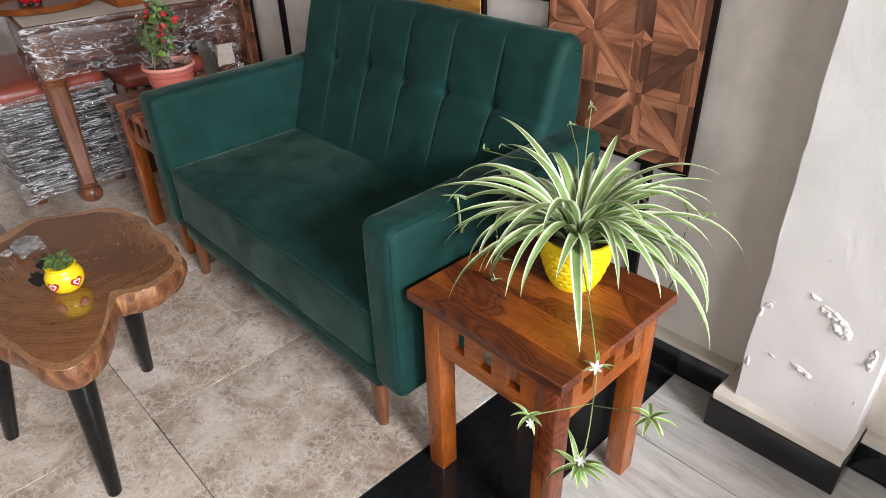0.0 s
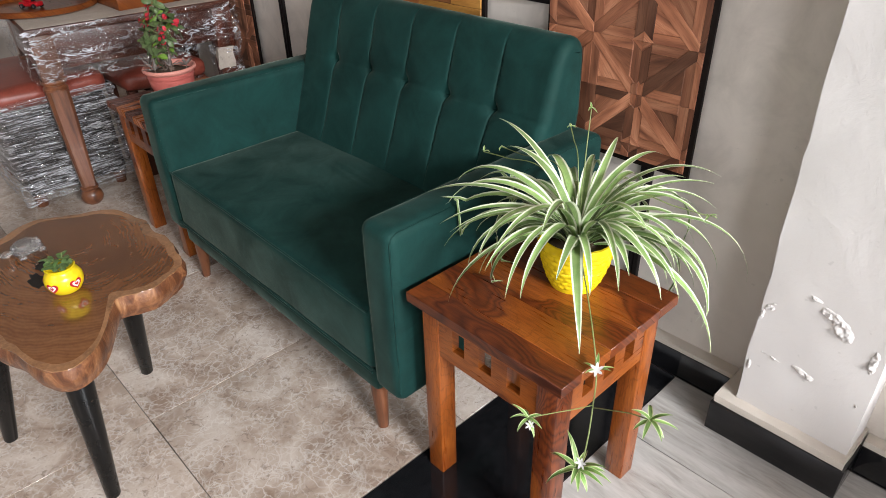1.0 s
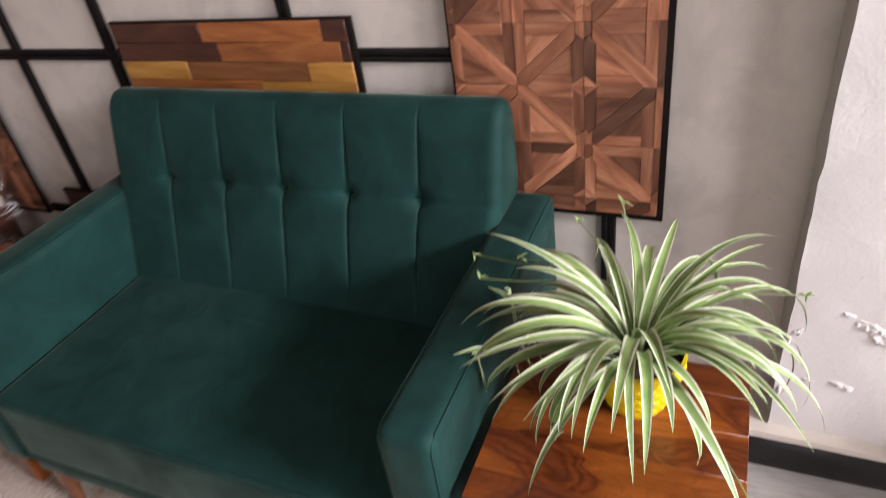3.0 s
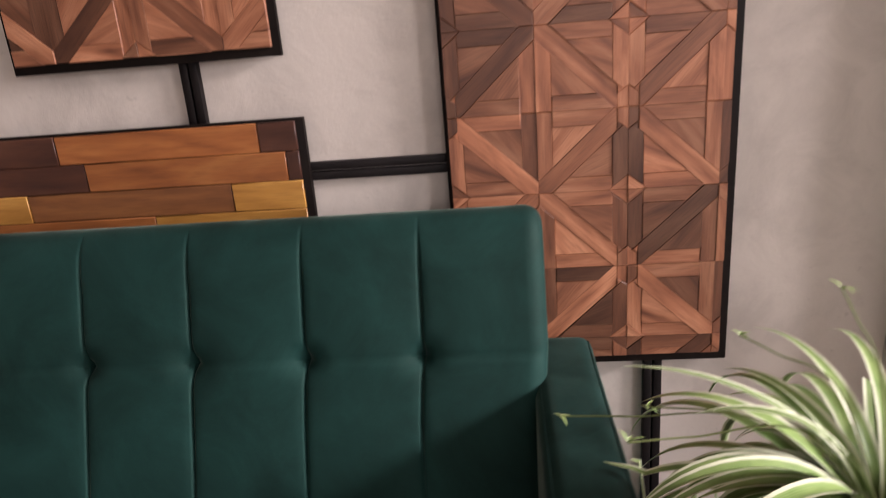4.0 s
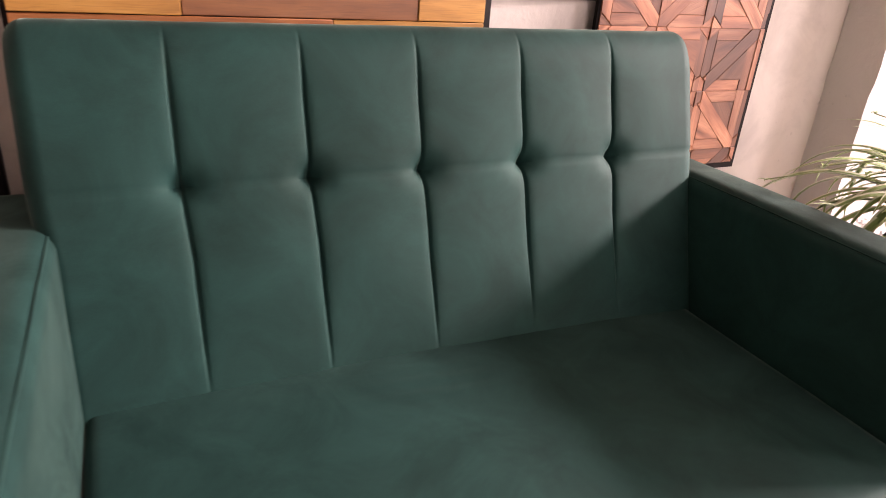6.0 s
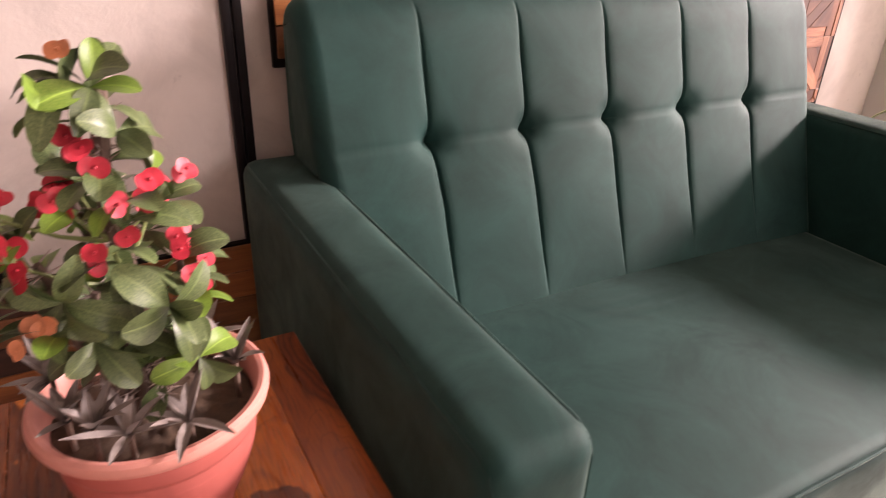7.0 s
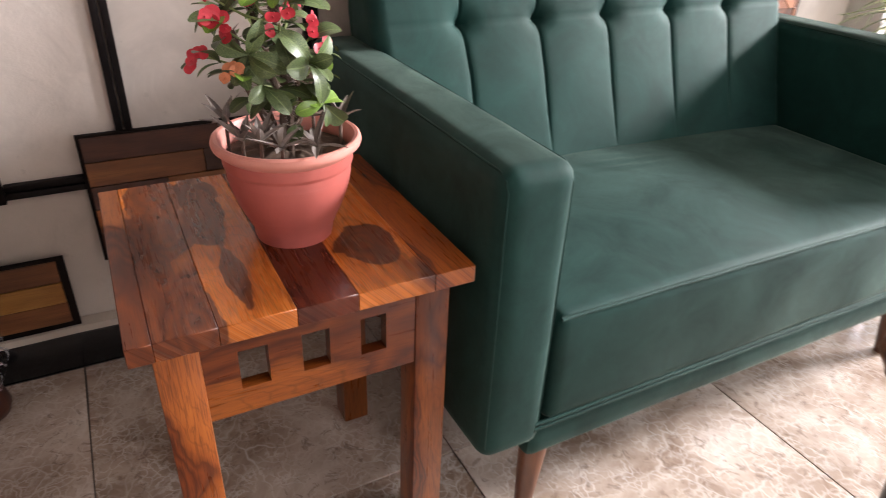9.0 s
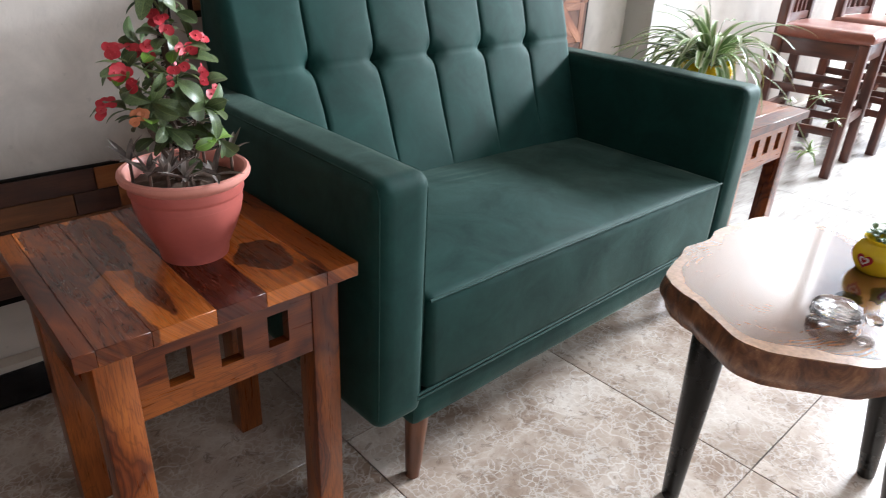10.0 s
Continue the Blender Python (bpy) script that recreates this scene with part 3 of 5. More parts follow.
# ---- wall rails and sample panels ----
def rail(x0, x1, z0, z1, label):
    """Two black channels side by side with a narrow gap, fixed to the wall."""
    r = thing("wall_rail", label, "rail", "display rails on the wall")
    upright = (z1 - z0) > (x1 - x0)
    w = (x1 - x0) if upright else (z1 - z0)
    for k in (0, 1):
        a, b = (k * w * 0.55, k * w * 0.55 + w * 0.45)
        lo, hi = ((x0 + a, WALL - 0.014, z0), (x0 + b, WALL + 0.004, z1)) if upright else ((x0, WALL - 0.0135, z0 + a), (x1, WALL + 0.004, z0 + b))
        part("channel", box(lo, hi, 0.0015), M["rail"], r)
    return r


rail(-0.616, -0.586, 0.49, 1.9, "black metal wall rail beside the sofa back")
rail(-0.995, -0.965, 0.43, 1.9, "black metal upright wall rail above the side table")
rail(-0.016, 0.014, 1.04, 1.16, "short black metal upright between two sample panels")
rail(0.735, 0.767, 0.10, 0.60, "black metal upright below the wooden mosaic panel")
rail(-1.6, -0.617, 0.938, 0.968, "black metal cross rail on the putty wall")
rail(-0.585, 0.42, 0.938, 0.968, "black metal cross rail between the sample panels")
rail(-1.2, -0.62, 0.388, 0.416, "black metal cross rail low on the wall")


def backing(parent, x0, x1, z0, z1, front):
    part("backing_board", box((x0 - 0.006, front + 0.004, z0 - 0.014), (x1 + 0.013, WALL - 0.016, z1 + 0.004), 0.001), M["panel_edge"], parent, "black-edged backing board")


def star_cell(w, h):
    """Pieces of one quarter of the mosaic: outline and direction of its grain."""
    hw, hh = w / 2, h / 2
    L = math.hypot(hw, hh)
    nx, ny = -hh / L, hw / L
    t = 0.0145
    b = 0.024
    quarter = [(0, 0), (hw, 0), (hw, hh), (0, hh)]
    diag = math.atan2(hh, hw)
    out = []
    # star heart and the lozenge between two hearts
    heart = [(0, 0), (0.0165, 0.0), (0.0165, 0.022), (0.0, 0.034)]
    out.append((heart, math.pi / 2))
    lozenge = [(0, hh), (0, hh - 0.024), (0.030, hh)]
    out.append((lozenge, 0.6))
    slant = (-0.012, -0.0165, -0.000561)
    rest = clip(clip(quarter, -nx, -ny, t), nx, ny, t)
    out.append((clip(rest, -1, 0, -0.0165), diag))
    out.append((clip(clip(rest, 1, 0, 0.0165), *slant), diag))
    up = clip(quarter, -nx, -ny, -t)
    up = clip(up, -0.8, 1, hh - 0.024)
    stile = clip(clip(up, 1, 0, b), *slant)
    out.append((stile, math.pi / 2))
    out.append((clip(clip(up, 0, -1, -(hh - b)), -1, 0, -b), 0.0))
    out.append((clip(clip(up, 0, 1, hh - b), -1, 0, -b), 0.4))
    dn = clip(quarter, nx, ny, -t)
    dn = clip(dn, -1, 0, -0.0165)
    side = clip(dn, -1, 0, -(hw - b))
    out.append((side, math.pi / 2))
    bottom = clip(clip(dn, 1, 0, hw - b), 0, 1, b)
    out.append((bottom, 0.0))
    out.append((clip(clip(dn, 1, 0, hw - b), 0, -1, -b), 0.9))
    return out


def mosaic_panel(x0, x1, z0, z1, cx, cz, label, w=0.285, h=0.262):
    """A board of small teak pieces laid in a star pattern; (cx, cz) is one star's heart."""
    front = 0.160
    p = thing("mosaic_panel", label, "wall panel", "wooden mosaic panels")
    backing(p, x0, x1, z0, z1, front)
    rng = random.Random(int(1000 + 100 * cx))
    i0, i1 = math.floor((x0 - cx) / w - 0.5), math.ceil((x1 - cx) / w + 0.5)
    j0, j1 = math.floor((z0 - cz) / h - 0.5), math.ceil((z1 - cz) / h + 0.5)
    for i in range(i0, i1 + 1):
        for j in range(j0, j1 + 1):
            for sx in (1, -1):
                for sz in (1, -1):
                    for poly, way in star_cell(w, h):
                        q = [(cx + i * w + sx * a, cz + j * h + sz * b) for a, b in poly]
                        for a, b, c in ((-1, 0, -x0), (1, 0, x1), (0, -1, -z0), (0, 1, z1)):
                            q = clip(q, a, b, c) if q else q
                        clean = [a for k, a in enumerate(q) if math.dist(a, q[k - 1]) > 4e-4]
                        if len(clean) < 3 or area(clean) < 3e-5:
                            continue
                        d = rng.uniform(-0.0015, 0.0015)
                        bm = prism(clean, front + d, front + 0.010, 0.0013)
                        uv = bm.loops.layers.uv.verify()
                        ang = math.atan2(math.sin(way) * sz, math.cos(way) * sx)
                        c, s, o = math.cos(ang), math.sin(ang), rng.uniform(0, 40)
                        for f in bm.faces:
                            for lp in f.loops:
                                v = lp.vert.co
                                lp[uv].uv = (v.x * c + v.z * s + o, -v.x * s + v.z * c + o)
                        part("mosaic_piece", bm, M["teak"], p, smooth=False)
    return p


def plank_panel(x0, x1, z0, z1, rows, seed, label, front=0.158):
    """A board of planks in rows from the top down; a row lists (right end, tone) of its planks."""
    p = thing("plank_panel", label, "wall panel", "wooden plank panels")
    backing(p, x0, x1, z0, z1, front)
    rng = random.Random(seed)
    h = (z1 - z0) / len(rows)
    for r, row in enumerate(rows):
        a, top = x0, z1 - r * h
        for b, tone in row:
            bm = box((a + 0.0006, front + rng.uniform(-0.001, 0.001), top - h + 0.0006), (b - 0.0006, front + 0.012, top - 0.0006), 0.0012, 1, axis=0, off=rng.uniform(0, 40))
            part("plank", bm, M[tone + "_plank"], p)
            a = b
    return p


mosaic_panel(0.418, 0.858, 0.598, 1.75, 0.702, 0.765, "brown teak star mosaic panel with black edge on the wall")
mosaic_panel(-0.285, 0.150, 1.158, 1.75, -0.07, 1.29, "teak star mosaic panel hung above the plank panel")
mosaic_panel(-1.66, -1.212, 0.40, 1.55, -1.43, 0.70, "teak star mosaic panel on the wall behind the wrapped table")
plank_panel(-0.543, 0.170, 0.797, 1.042, (
    ((-0.25, "dark"), (0.105, "orange"), (0.170, "dark")),
    ((-0.207, "dark"), (0.147, "orange"), (0.170, "dark")),
    ((-0.325, "ochre"), (0.045, "brown"), (0.170, "ochre")),
    ((-0.10, "orange"), (0.170, "ochre")),
    ((-0.24, "brown"), (0.170, "dark"))), 14, "mixed brown plank sample panel hung behind the sofa")
plank_panel(-1.060, -0.345, 0.250, 0.495, (
    ((-0.797, "dark"), (-0.345, "orange")),
    ((-0.845, "brown"), (-0.755, "dark"), (-0.345, "orange")),
    ((-0.92, "dark"), (-0.345, "brown")),
    ((-0.695, "orange"), (-0.345, "brown")),
    ((-0.80, "dark"), (-0.345, "orange"))), 23, "mixed brown plank panel low on the wall behind the side table")
plank_panel(-1.86, -1.150, 0.112, 0.256, (
    ((-1.45, "brown"), (-1.150, "brown")),
    ((-1.30, "dark"), (-1.150, "ochre")),
    ((-1.5, "orange"), (-1.150, "brown"))), 5, "small plank panel just above the black skirting")

# ---- sofa ----
sofa = thing("sofa", "teal green velvet two-seater sofa with a button-tufted back", "sofa")
ARM_IN, FRONT = 0.530, -0.594
PITCH, BUTTON_Z = 0.179, 0.695


def soft_box(lo, hi, radius, cell, puff=(0, 0, 0), seed=0, waves=0.0012):
    """An upholstered block: rounded edges, slightly swollen faces, small waves."""
    bm = bmesh.new()
    lo, hi = Vector(lo), Vector(hi)
    size, mid = hi - lo, (hi + lo) / 2
    n = [max(3, int(size[k] / cell)) for k in range(3)]
    grid = {}

    def vert(i, j, k):
        key = (i, j, k)
        if key not in grid:
            p = Vector((i / n[0], j / n[1], k / n[2]))
            q = Vector([lo[a] + size[a] * p[a] for a in range(3)])
            core = Vector([min(max(q[a], lo[a] + radius), hi[a] - radius) for a in range(3)])
            d = q - core
            if d.length > 1e-9:
                q = core + d.normalized() * min(radius, d.length if min(abs(c) for c in d) < 1e-9 and sum(abs(c) > 1e-9 for c in d) == 1 else radius)
            for a in range(3):
                b, c = [x for x in range(3) if x != a]
                w = max(0, 1 - (2 * p[b] - 1) ** 2) * max(0, 1 - (2 * p[c] - 1) ** 2)
                q[a] += puff[a] * w * (2 * p[a] - 1)
            q += noise.noise_vector(q * 7 + Vector((seed, 0, 0))) * waves
            grid[key] = bm.verts.new(q)
        return grid[key]

    for a in range(3):
        b, c = (a + 1) % 3, (a + 2) % 3
        for s in (0, n[a]):
            for i in range(n[b]):
                for j in range(n[c]):
                    q = []
                    for u, v in ((0, 0), (1, 0), (1, 1), (0, 1)):
                        key = [0, 0, 0]
                        key[a], key[b], key[c] = s, i + u, j + v
                        q.append(vert(*key))
                    bm.faces.new(q)
    return bm


for s in (-1, 1):
    x0, x1 = (-0.621, -0.514) if s < 0 else (0.535, 0.638)
    arm = part("armrest", soft_box((x0, FRONT, 0.188), (x1, 0.145, 0.653), 0.024, 0.010, (0.004, 0.004, 0.003), 3 + s), M["velvet"], sofa)
    for x in (x0 + 0.0068, x1 - 0.0068):
        loop = [(x, FRONT + 0.0068, 0.215), (x, FRONT + 0.006, 0.45), (x, FRONT + 0.0068, 0.625), (x, FRONT + 0.012, 0.639), (x, FRONT + 0.028, 0.6462), (x, -0.2, 0.6475), (x, 0.12, 0.6462)]
        part("piping", tube(loop, 0.0017, 6), M["velvet"], arm)
part("seat_base", soft_box((-ARM_IN, FRONT + 0.012, 0.146), (ARM_IN, 0.10, 0.220), 0.014, 0.014, (0, 0.003, 0), 9), M["velvet"], sofa, "lower front rail in the same velvet")
SEAT_L, SEAT_R = -0.511, 0.532


def seat_cushion():
    """One long cushion, a little higher at one end, with faint sitting creases near the back."""
    bm = soft_box((SEAT_L, FRONT + 0.002, 0.225), (SEAT_R, -0.03, 0.415), 0.016, 0.011, (0, 0.004, 0.017), 12, 0.002)
    for v in bm.verts:
        x, y, z = v.co
        if z > 0.36:
            v.co.z += -0.006 * x / 0.53
            near = math.exp(-((x + 0.05) / 0.10) ** 2 - ((y + 0.20) / 0.035) ** 2)
            v.co.z += 0.0016 * near * math.sin((y + 0.20) * 190 + x * 22)
            v.co.z -= 0.006 * math.exp(-((x - 0.20) / 0.16) ** 2 - ((y + 0.33) / 0.13) ** 2)
    return bm


seat = part("seat_cushion", seat_cushion(), M["velvet"], sofa)
part("piping", tube([(SEAT_L + 0.004 + k * (SEAT_R - SEAT_L - 0.008) / 40, FRONT + 0.004 + 0.0005 * math.sin(k), 0.4165 - 0.014 * k / 40 + 0.003 * math.sin(math.pi * k / 40)) for k in range(41)], 0.0032, 6), M["velvet"], seat)
for z in (0.2215, 0.2305):
    part("piping", tube([(-ARM_IN + k * 2 * ARM_IN / 30, FRONT + 0.0025, z) for k in range(31)], 0.0032, 6), M["velvet"], seat)


def tufted_back():
    """Padded back: an upright profile swept along x, pinched at five buttons and five vertical seams."""
    prof = [(-0.118, 0.395), (-0.105, 0.43), (-0.088, 0.48), (-0.068, 0.54), (-0.047, 0.60), (-0.026, 0.655), (-0.010, 0.70), (0.006, 0.75), (0.022, 0.80), (0.036, 0.842), (0.052, 0.872), (0.072, 0.890), (0.095, 0.895), (0.118, 0.888), (0.135, 0.870), (0.142, 0.84), (0.146, 0.70), (0.146, 0.55), (0.146, 0.395)]
    fine = []
    for k in range(len(prof) - 1):
        steps = 7 if k < 10 else (4 if k < 15 else 3)
        for j in range(steps):
            t = j / steps
            p0, p1, p2, p3 = [Vector(prof[min(max(k + o, 0), len(prof) - 1)]) for o in (-1, 0, 1, 2)]
            fine.append(0.5 * (2 * p1 + (p2 - p0) * t + (2 * p0 - 5 * p1 + 4 * p2 - p3) * t * t + (3 * p1 - p0 - 3 * p2 + p3) * t ** 3))
    fine.append(Vector(prof[-1]))
    n = len(fine)
    norms = []
    for k in range(n):
        d = (fine[min(k + 1, n - 1)] - fine[max(k - 1, 0)]).normalized()
        norms.append(Vector((-d.y, d.x)))
    xs, insets = [], []
    half, r = 0.543, 0.028
    for k in range(8):
        a = math.pi / 2 * k / 7
        xs.append(-half + r - r * math.cos(a)), insets.append(r * (1 - math.sin(a)))
    m = 600
    for k in range(1, m):
        xs.append(-half + r + (2 * half - 2 * r) * k / m), insets.append(0.0)
    for k in range(7, -1, -1):
        a = math.pi / 2 * k / 7
        xs.append(half - r + r * math.cos(a)), insets.append(r * (1 - math.sin(a)))
    bm = bmesh.new()
    rows = []
    for x, inset in zip(xs, insets):
        row = []
        for k in range(n):
            y, z = fine[k]
            up = min(1.0, max(0.0, (z - 0.60) / 0.10))
            xx = x * (0.982 + 0.018 * up) + (0.016 * x / half if x > 0 else 0.0)
            d = -inset
            if k < n - 20:
                fade = min(1.0, max(0.0, (0.895 - z) / 0.09)) * min(1.0, max(0.0, (z - 0.41) / 0.15))
                near = min(abs(x - PITCH * b) for b in (-2, -1, 0, 1, 2))
                ph = min(near, PITCH / 2) / (PITCH / 2)
                d += 0.0048 * math.sin(ph * math.pi / 2) ** 0.8 * fade - 0.004 * fade
                d -= 0.0055 * math.exp(-(near / 0.0024) ** 2) * fade
                d -= 0.0018 * math.exp(-(near / 0.009) ** 2) * fade
                dz = z - BUTTON_Z
                d -= 0.012 * math.exp(-((near / 0.027) ** 2 + (dz / 0.022) ** 2)) + 0.013 * math.exp(-((near / 0.010) ** 2 + (dz / 0.009) ** 2))
                d -= 0.0026 * math.exp(-(dz / 0.003) ** 2) + 0.0020 * math.exp(-(dz / 0.016) ** 2) * (0.3 + 0.6 * math.exp(-(near / 0.05) ** 2))
                d += 0.0014 * noise.noise(Vector((x * 9, z * 11, 0.3)))
            row.append(bm.verts.new((xx, y + norms[k].x * d, z + norms[k].y * d)))
        rows.append(row)
    for a, b in zip(rows, rows[1:]):
        for k in range(n - 1):
            bm.faces.new((a[k], a[k + 1], b[k + 1], b[k]))
    bm.faces.new(rows[0]), bm.faces.new(rows[-1])
    return bm


back = part("backrest", tufted_back(), M["velvet"], sofa, "button-tufted backrest with vertical seams")
for b in (-2, -1, 0, 1, 2):
    bm = bmesh.new()
    bmesh.ops.create_uvsphere(bm, u_segments=14, v_segments=8, radius=1, matrix=Matrix.Translation((b * PITCH, 0.030, BUTTON_Z - 0.004)) @ Matrix.Rotation(radians(-18), 4, "X") @ Matrix.Diagonal((0.009, 0.005, 0.009, 1)))
    part("button", bm, M["velvet"], back)
for x, y in ((-0.50, -0.552), (0.50, -0.552), (-0.50, 0.07), (0.50, 0.07)):
    s = 1 if x > 0 else -1
    part("leg", grain(tube([(x - s * 0.006, y, 0.18), (x - s * 0.006, y, 0.15), (x + s * 0.006, y - 0.006, 0.0)], [0.024, 0.024, 0.014], 20), 2), M["leg_wood"], sofa, "tapered brown wooden leg")

# ---- side tables ----
def side_table(name_label, boards, x0, x1, y0, y1, top, along, seed):
    """A square table with a pierced apron; boards: (share of the width, dark)."""
    t = thing("side_table", name_label, "side table", "pair of side tables", Matrix.Translation(((x0 + x1) / 2, (y0 + y1) / 2, 0)))
    w, d = (x1 - x0) / 2, (y1 - y0) / 2
    rng = random.Random(seed)
    total, a = sum(b[0] for b in boards), 0.0
    for share, dark in boards:
        b = a + share / total
        mat = M[("sheesham", "sheesham_dark", "figured", "red_heart")[dark]]
        zj = rng.uniform(-0.0002, 0.0002)
        if along == "y":
            bm = box((-w + 2 * w * a, -d, top - 0.024), (-w + 2 * w * b, d, top + zj), 0.0009, 1, axis=1, off=rng.uniform(0, 30))
        else:
            bm = box((-w, -d + 2 * d * a, top - 0.024), (w, -d + 2 * d * b, top + zj), 0.0009, 1, axis=0, off=rng.uniform(0, 30))
        part("board", bm, mat, t)
        a = b
    part("moulding", box((-w + 0.012, -d + 0.012, top - 0.034), (w - 0.012, d - 0.012, top - 0.0242), 0.003), M["sheesham"], t)
    ins, leg = 0.022, 0.048
    for sx in (-1, 1):
        for sy in (-1, 1):
            cx, cy = sx * (w - ins - leg / 2), sy * (d - ins - leg / 2)
            part("leg", box((cx - leg / 2, cy - leg / 2, 0), (cx + leg / 2, cy + leg / 2, top - 0.0342), 0.003, axis=2, off=rng.uniform(0, 30)), M["sheesham"], t)
    for side in range(4):
        half = (w if side % 2 == 0 else d) - ins - leg
        depth = (d if side % 2 == 0 else w) - ins - 0.012
        z_low, z_a, z_b, z_top = top - 0.146, top - 0.110, top - 0.056, top - 0.0342
        slot = 0.034
        gap = (2 * half - 3 * slot) / 4
        bm = bmesh.new()
        xs = [-half] + [x for k in range(3) for x in (-half + gap + k * (gap + slot), -half + (k + 1) * (gap + slot))] + [half]
        for i in range(7):
            for z0, z1 in ((z_low, z_a), (z_a, z_b), (z_b, z_top)):
                if i % 2 and z0 == z_a:
                    continue
                for y in (-depth - 0.009, -depth + 0.009):
                    bm.faces.new([bm.verts.new((x, y, z)) for x, z in ((xs[i], z0), (xs[i + 1], z0), (xs[i + 1], z1), (xs[i], z1))])
        rims = [(xs[i], xs[i + 1], z_a, z_b) for i in (1, 3, 5)] + [(-half, half, z_low, z_top)]
        for x0_, x1_, z0, z1 in rims:
            ring = ((x0_, z0), (x1_, z0), (x1_, z1), (x0_, z1))
            for (xa, za), (xb, zb) in zip(ring, ring[1:] + ring[:1]):
                bm.faces.new([bm.verts.new(p) for p in ((xa, -depth - 0.009, za), (xb, -depth - 0.009, zb), (xb, -depth + 0.009, zb), (xa, -depth + 0.009, za))])
        bmesh.ops.remove_doubles(bm, verts=bm.verts, dist=1e-5)
        grain(bm, 0, rng.uniform(0, 30))
        bmesh.ops.transform(bm, matrix=Matrix.Rotation(side * math.pi / 2, 4, "Z"), verts=bm.verts)
        part("apron", bm, M["sheesham"], t, "apron board pierced by three slots", smooth=False)
    return t


side_table("reddish brown sheesham wood side table with pierced apron", ((1.0, 1), (1.5, 0), (1.5, 0), (1.4, 0), (1.2, 1)), 0.662, 1.067, -0.577, -0.195, 0.522, "x", 3)
side_table("reddish brown sheesham side table with mixed boards holding a flowerpot", ((0.65, 0), (1.62, 2), (2.1, 2), (1.8, 3), (2.45, 2), (1.38, 0)), -1.040, -0.640, -0.570, -0.172, 0.527, "y", 11)

# ---- coffee table ----
CT, CT_TOP = (0.0, -1.03), 0.490
LOBES = ((0.2581, 0.0000), (-0.0020, -0.0070), (0.0423, -0.0250), (-0.0137, -0.0186), (-0.0106, -0.0168), (-0.0080, -0.0151), (-0.0067, -0.0077), (-0.0081, -0.0092), (-0.0050, -0.0042), (-0.0068, -0.0023), (-0.0026, -0.0002), (-0.0067, 0.0004))


def lobed(a):
    """Radius of the tree slice at the angle a."""
    return 0.004 * noise.noise(Vector((math.cos(a) * 5, math.sin(a) * 5, 0.7))) + 0.003 * noise.noise(Vector((math.cos(a) * 13, math.sin(a) * 13, 0.2))) + sum(c * math.cos(k * a) + s * math.sin(k * a) for k, (c, s) in enumerate(LOBES))


coffee = thing("coffee_table", "live-edge tree slice coffee table with glossy brown top on black legs", "coffee table", at=Matrix.Translation((CT[0], CT[1], 0)))
bm, N = bmesh.new(), 180
rings = []


def sap_line(a):
    """Radius at which the brown heart gives way to the paler sapwood."""
    return lobed(a) - 0.026 - 0.015 * noise.noise(Vector((math.cos(a) * 3.1, math.sin(a) * 3.1, 4.2))) - 0.004 * noise.noise(Vector((math.cos(a) * 12, math.sin(a) * 12, 1.2)))


for inset, z in ((0.0, CT_TOP), (-0.0004, CT_TOP - 0.0012)):
    rings.append([bm.verts.new(((sap_line(2 * math.pi * k / N) - inset) * math.cos(2 * math.pi * k / N), (sap_line(2 * math.pi * k / N) - inset) * math.sin(2 * math.pi * k / N), z)) for k in range(N)])
bm.faces.new(rings[0])
for k in range(N):
    bm.faces.new((rings[0][k], rings[0][(k + 1) % N], rings[1][(k + 1) % N], rings[1][k]))
slab = part("tabletop", bm, M["slab"], coffee, "polished brown tree slice with growth rings")
bm = bmesh.new()
rings = []
for share, z in ((0.0, CT_TOP), (1.0, CT_TOP), (1.0, CT_TOP - 0.002), (0.0, CT_TOP - 0.002), (0.0, CT_TOP)):
    ring = []
    for k in range(N):
        a = 2 * math.pi * k / N
        r = sap_line(a) + 0.0002 + share * (lobed(a) - 0.0040 - sap_line(a))
        ring.append(bm.verts.new((r * math.cos(a), r * math.sin(a), z)))
    rings.append(ring)
for a, b in zip(rings, rings[1:]):
    for k in range(N):
        bm.faces.new((a[k], a[(k + 1) % N], b[(k + 1) % N], b[k]))
part("sapwood_rim", bm, M["sapwood"], slab, "paler sapwood rim", smooth=False)
bm = bmesh.new()
rings = []
for j in range(9):
    t = j / 8
    z = CT_TOP - 0.0021 - 0.059 * t
    ring = []
    for k in range(N):
        a = 2 * math.pi * k / N
        r = lobed(a) - 0.0040 + 0.006 * math.sin(math.pi * min(1, t * 1.15)) - 0.010 * t * t
        if 0 < j < 8:
            r += 0.004 * noise.noise(Vector((math.cos(a) * 4, math.sin(a) * 4, t * 2))) + 0.0025 * noise.noise(Vector((math.cos(a) * 15, math.sin(a) * 15, t * 3)))
        ring.append(bm.verts.new((r * math.cos(a), r * math.sin(a), z)))
    rings.append(ring)
for a, b in zip(rings, rings[1:]):
    for k in range(N):
        bm.faces.new((a[k], a[(k + 1) % N], b[(k + 1) % N], b[k]))
bm.faces.new(rings[-1])
part("live_edge", bm, M["edge"], slab, "rounded live edge with bark stains")
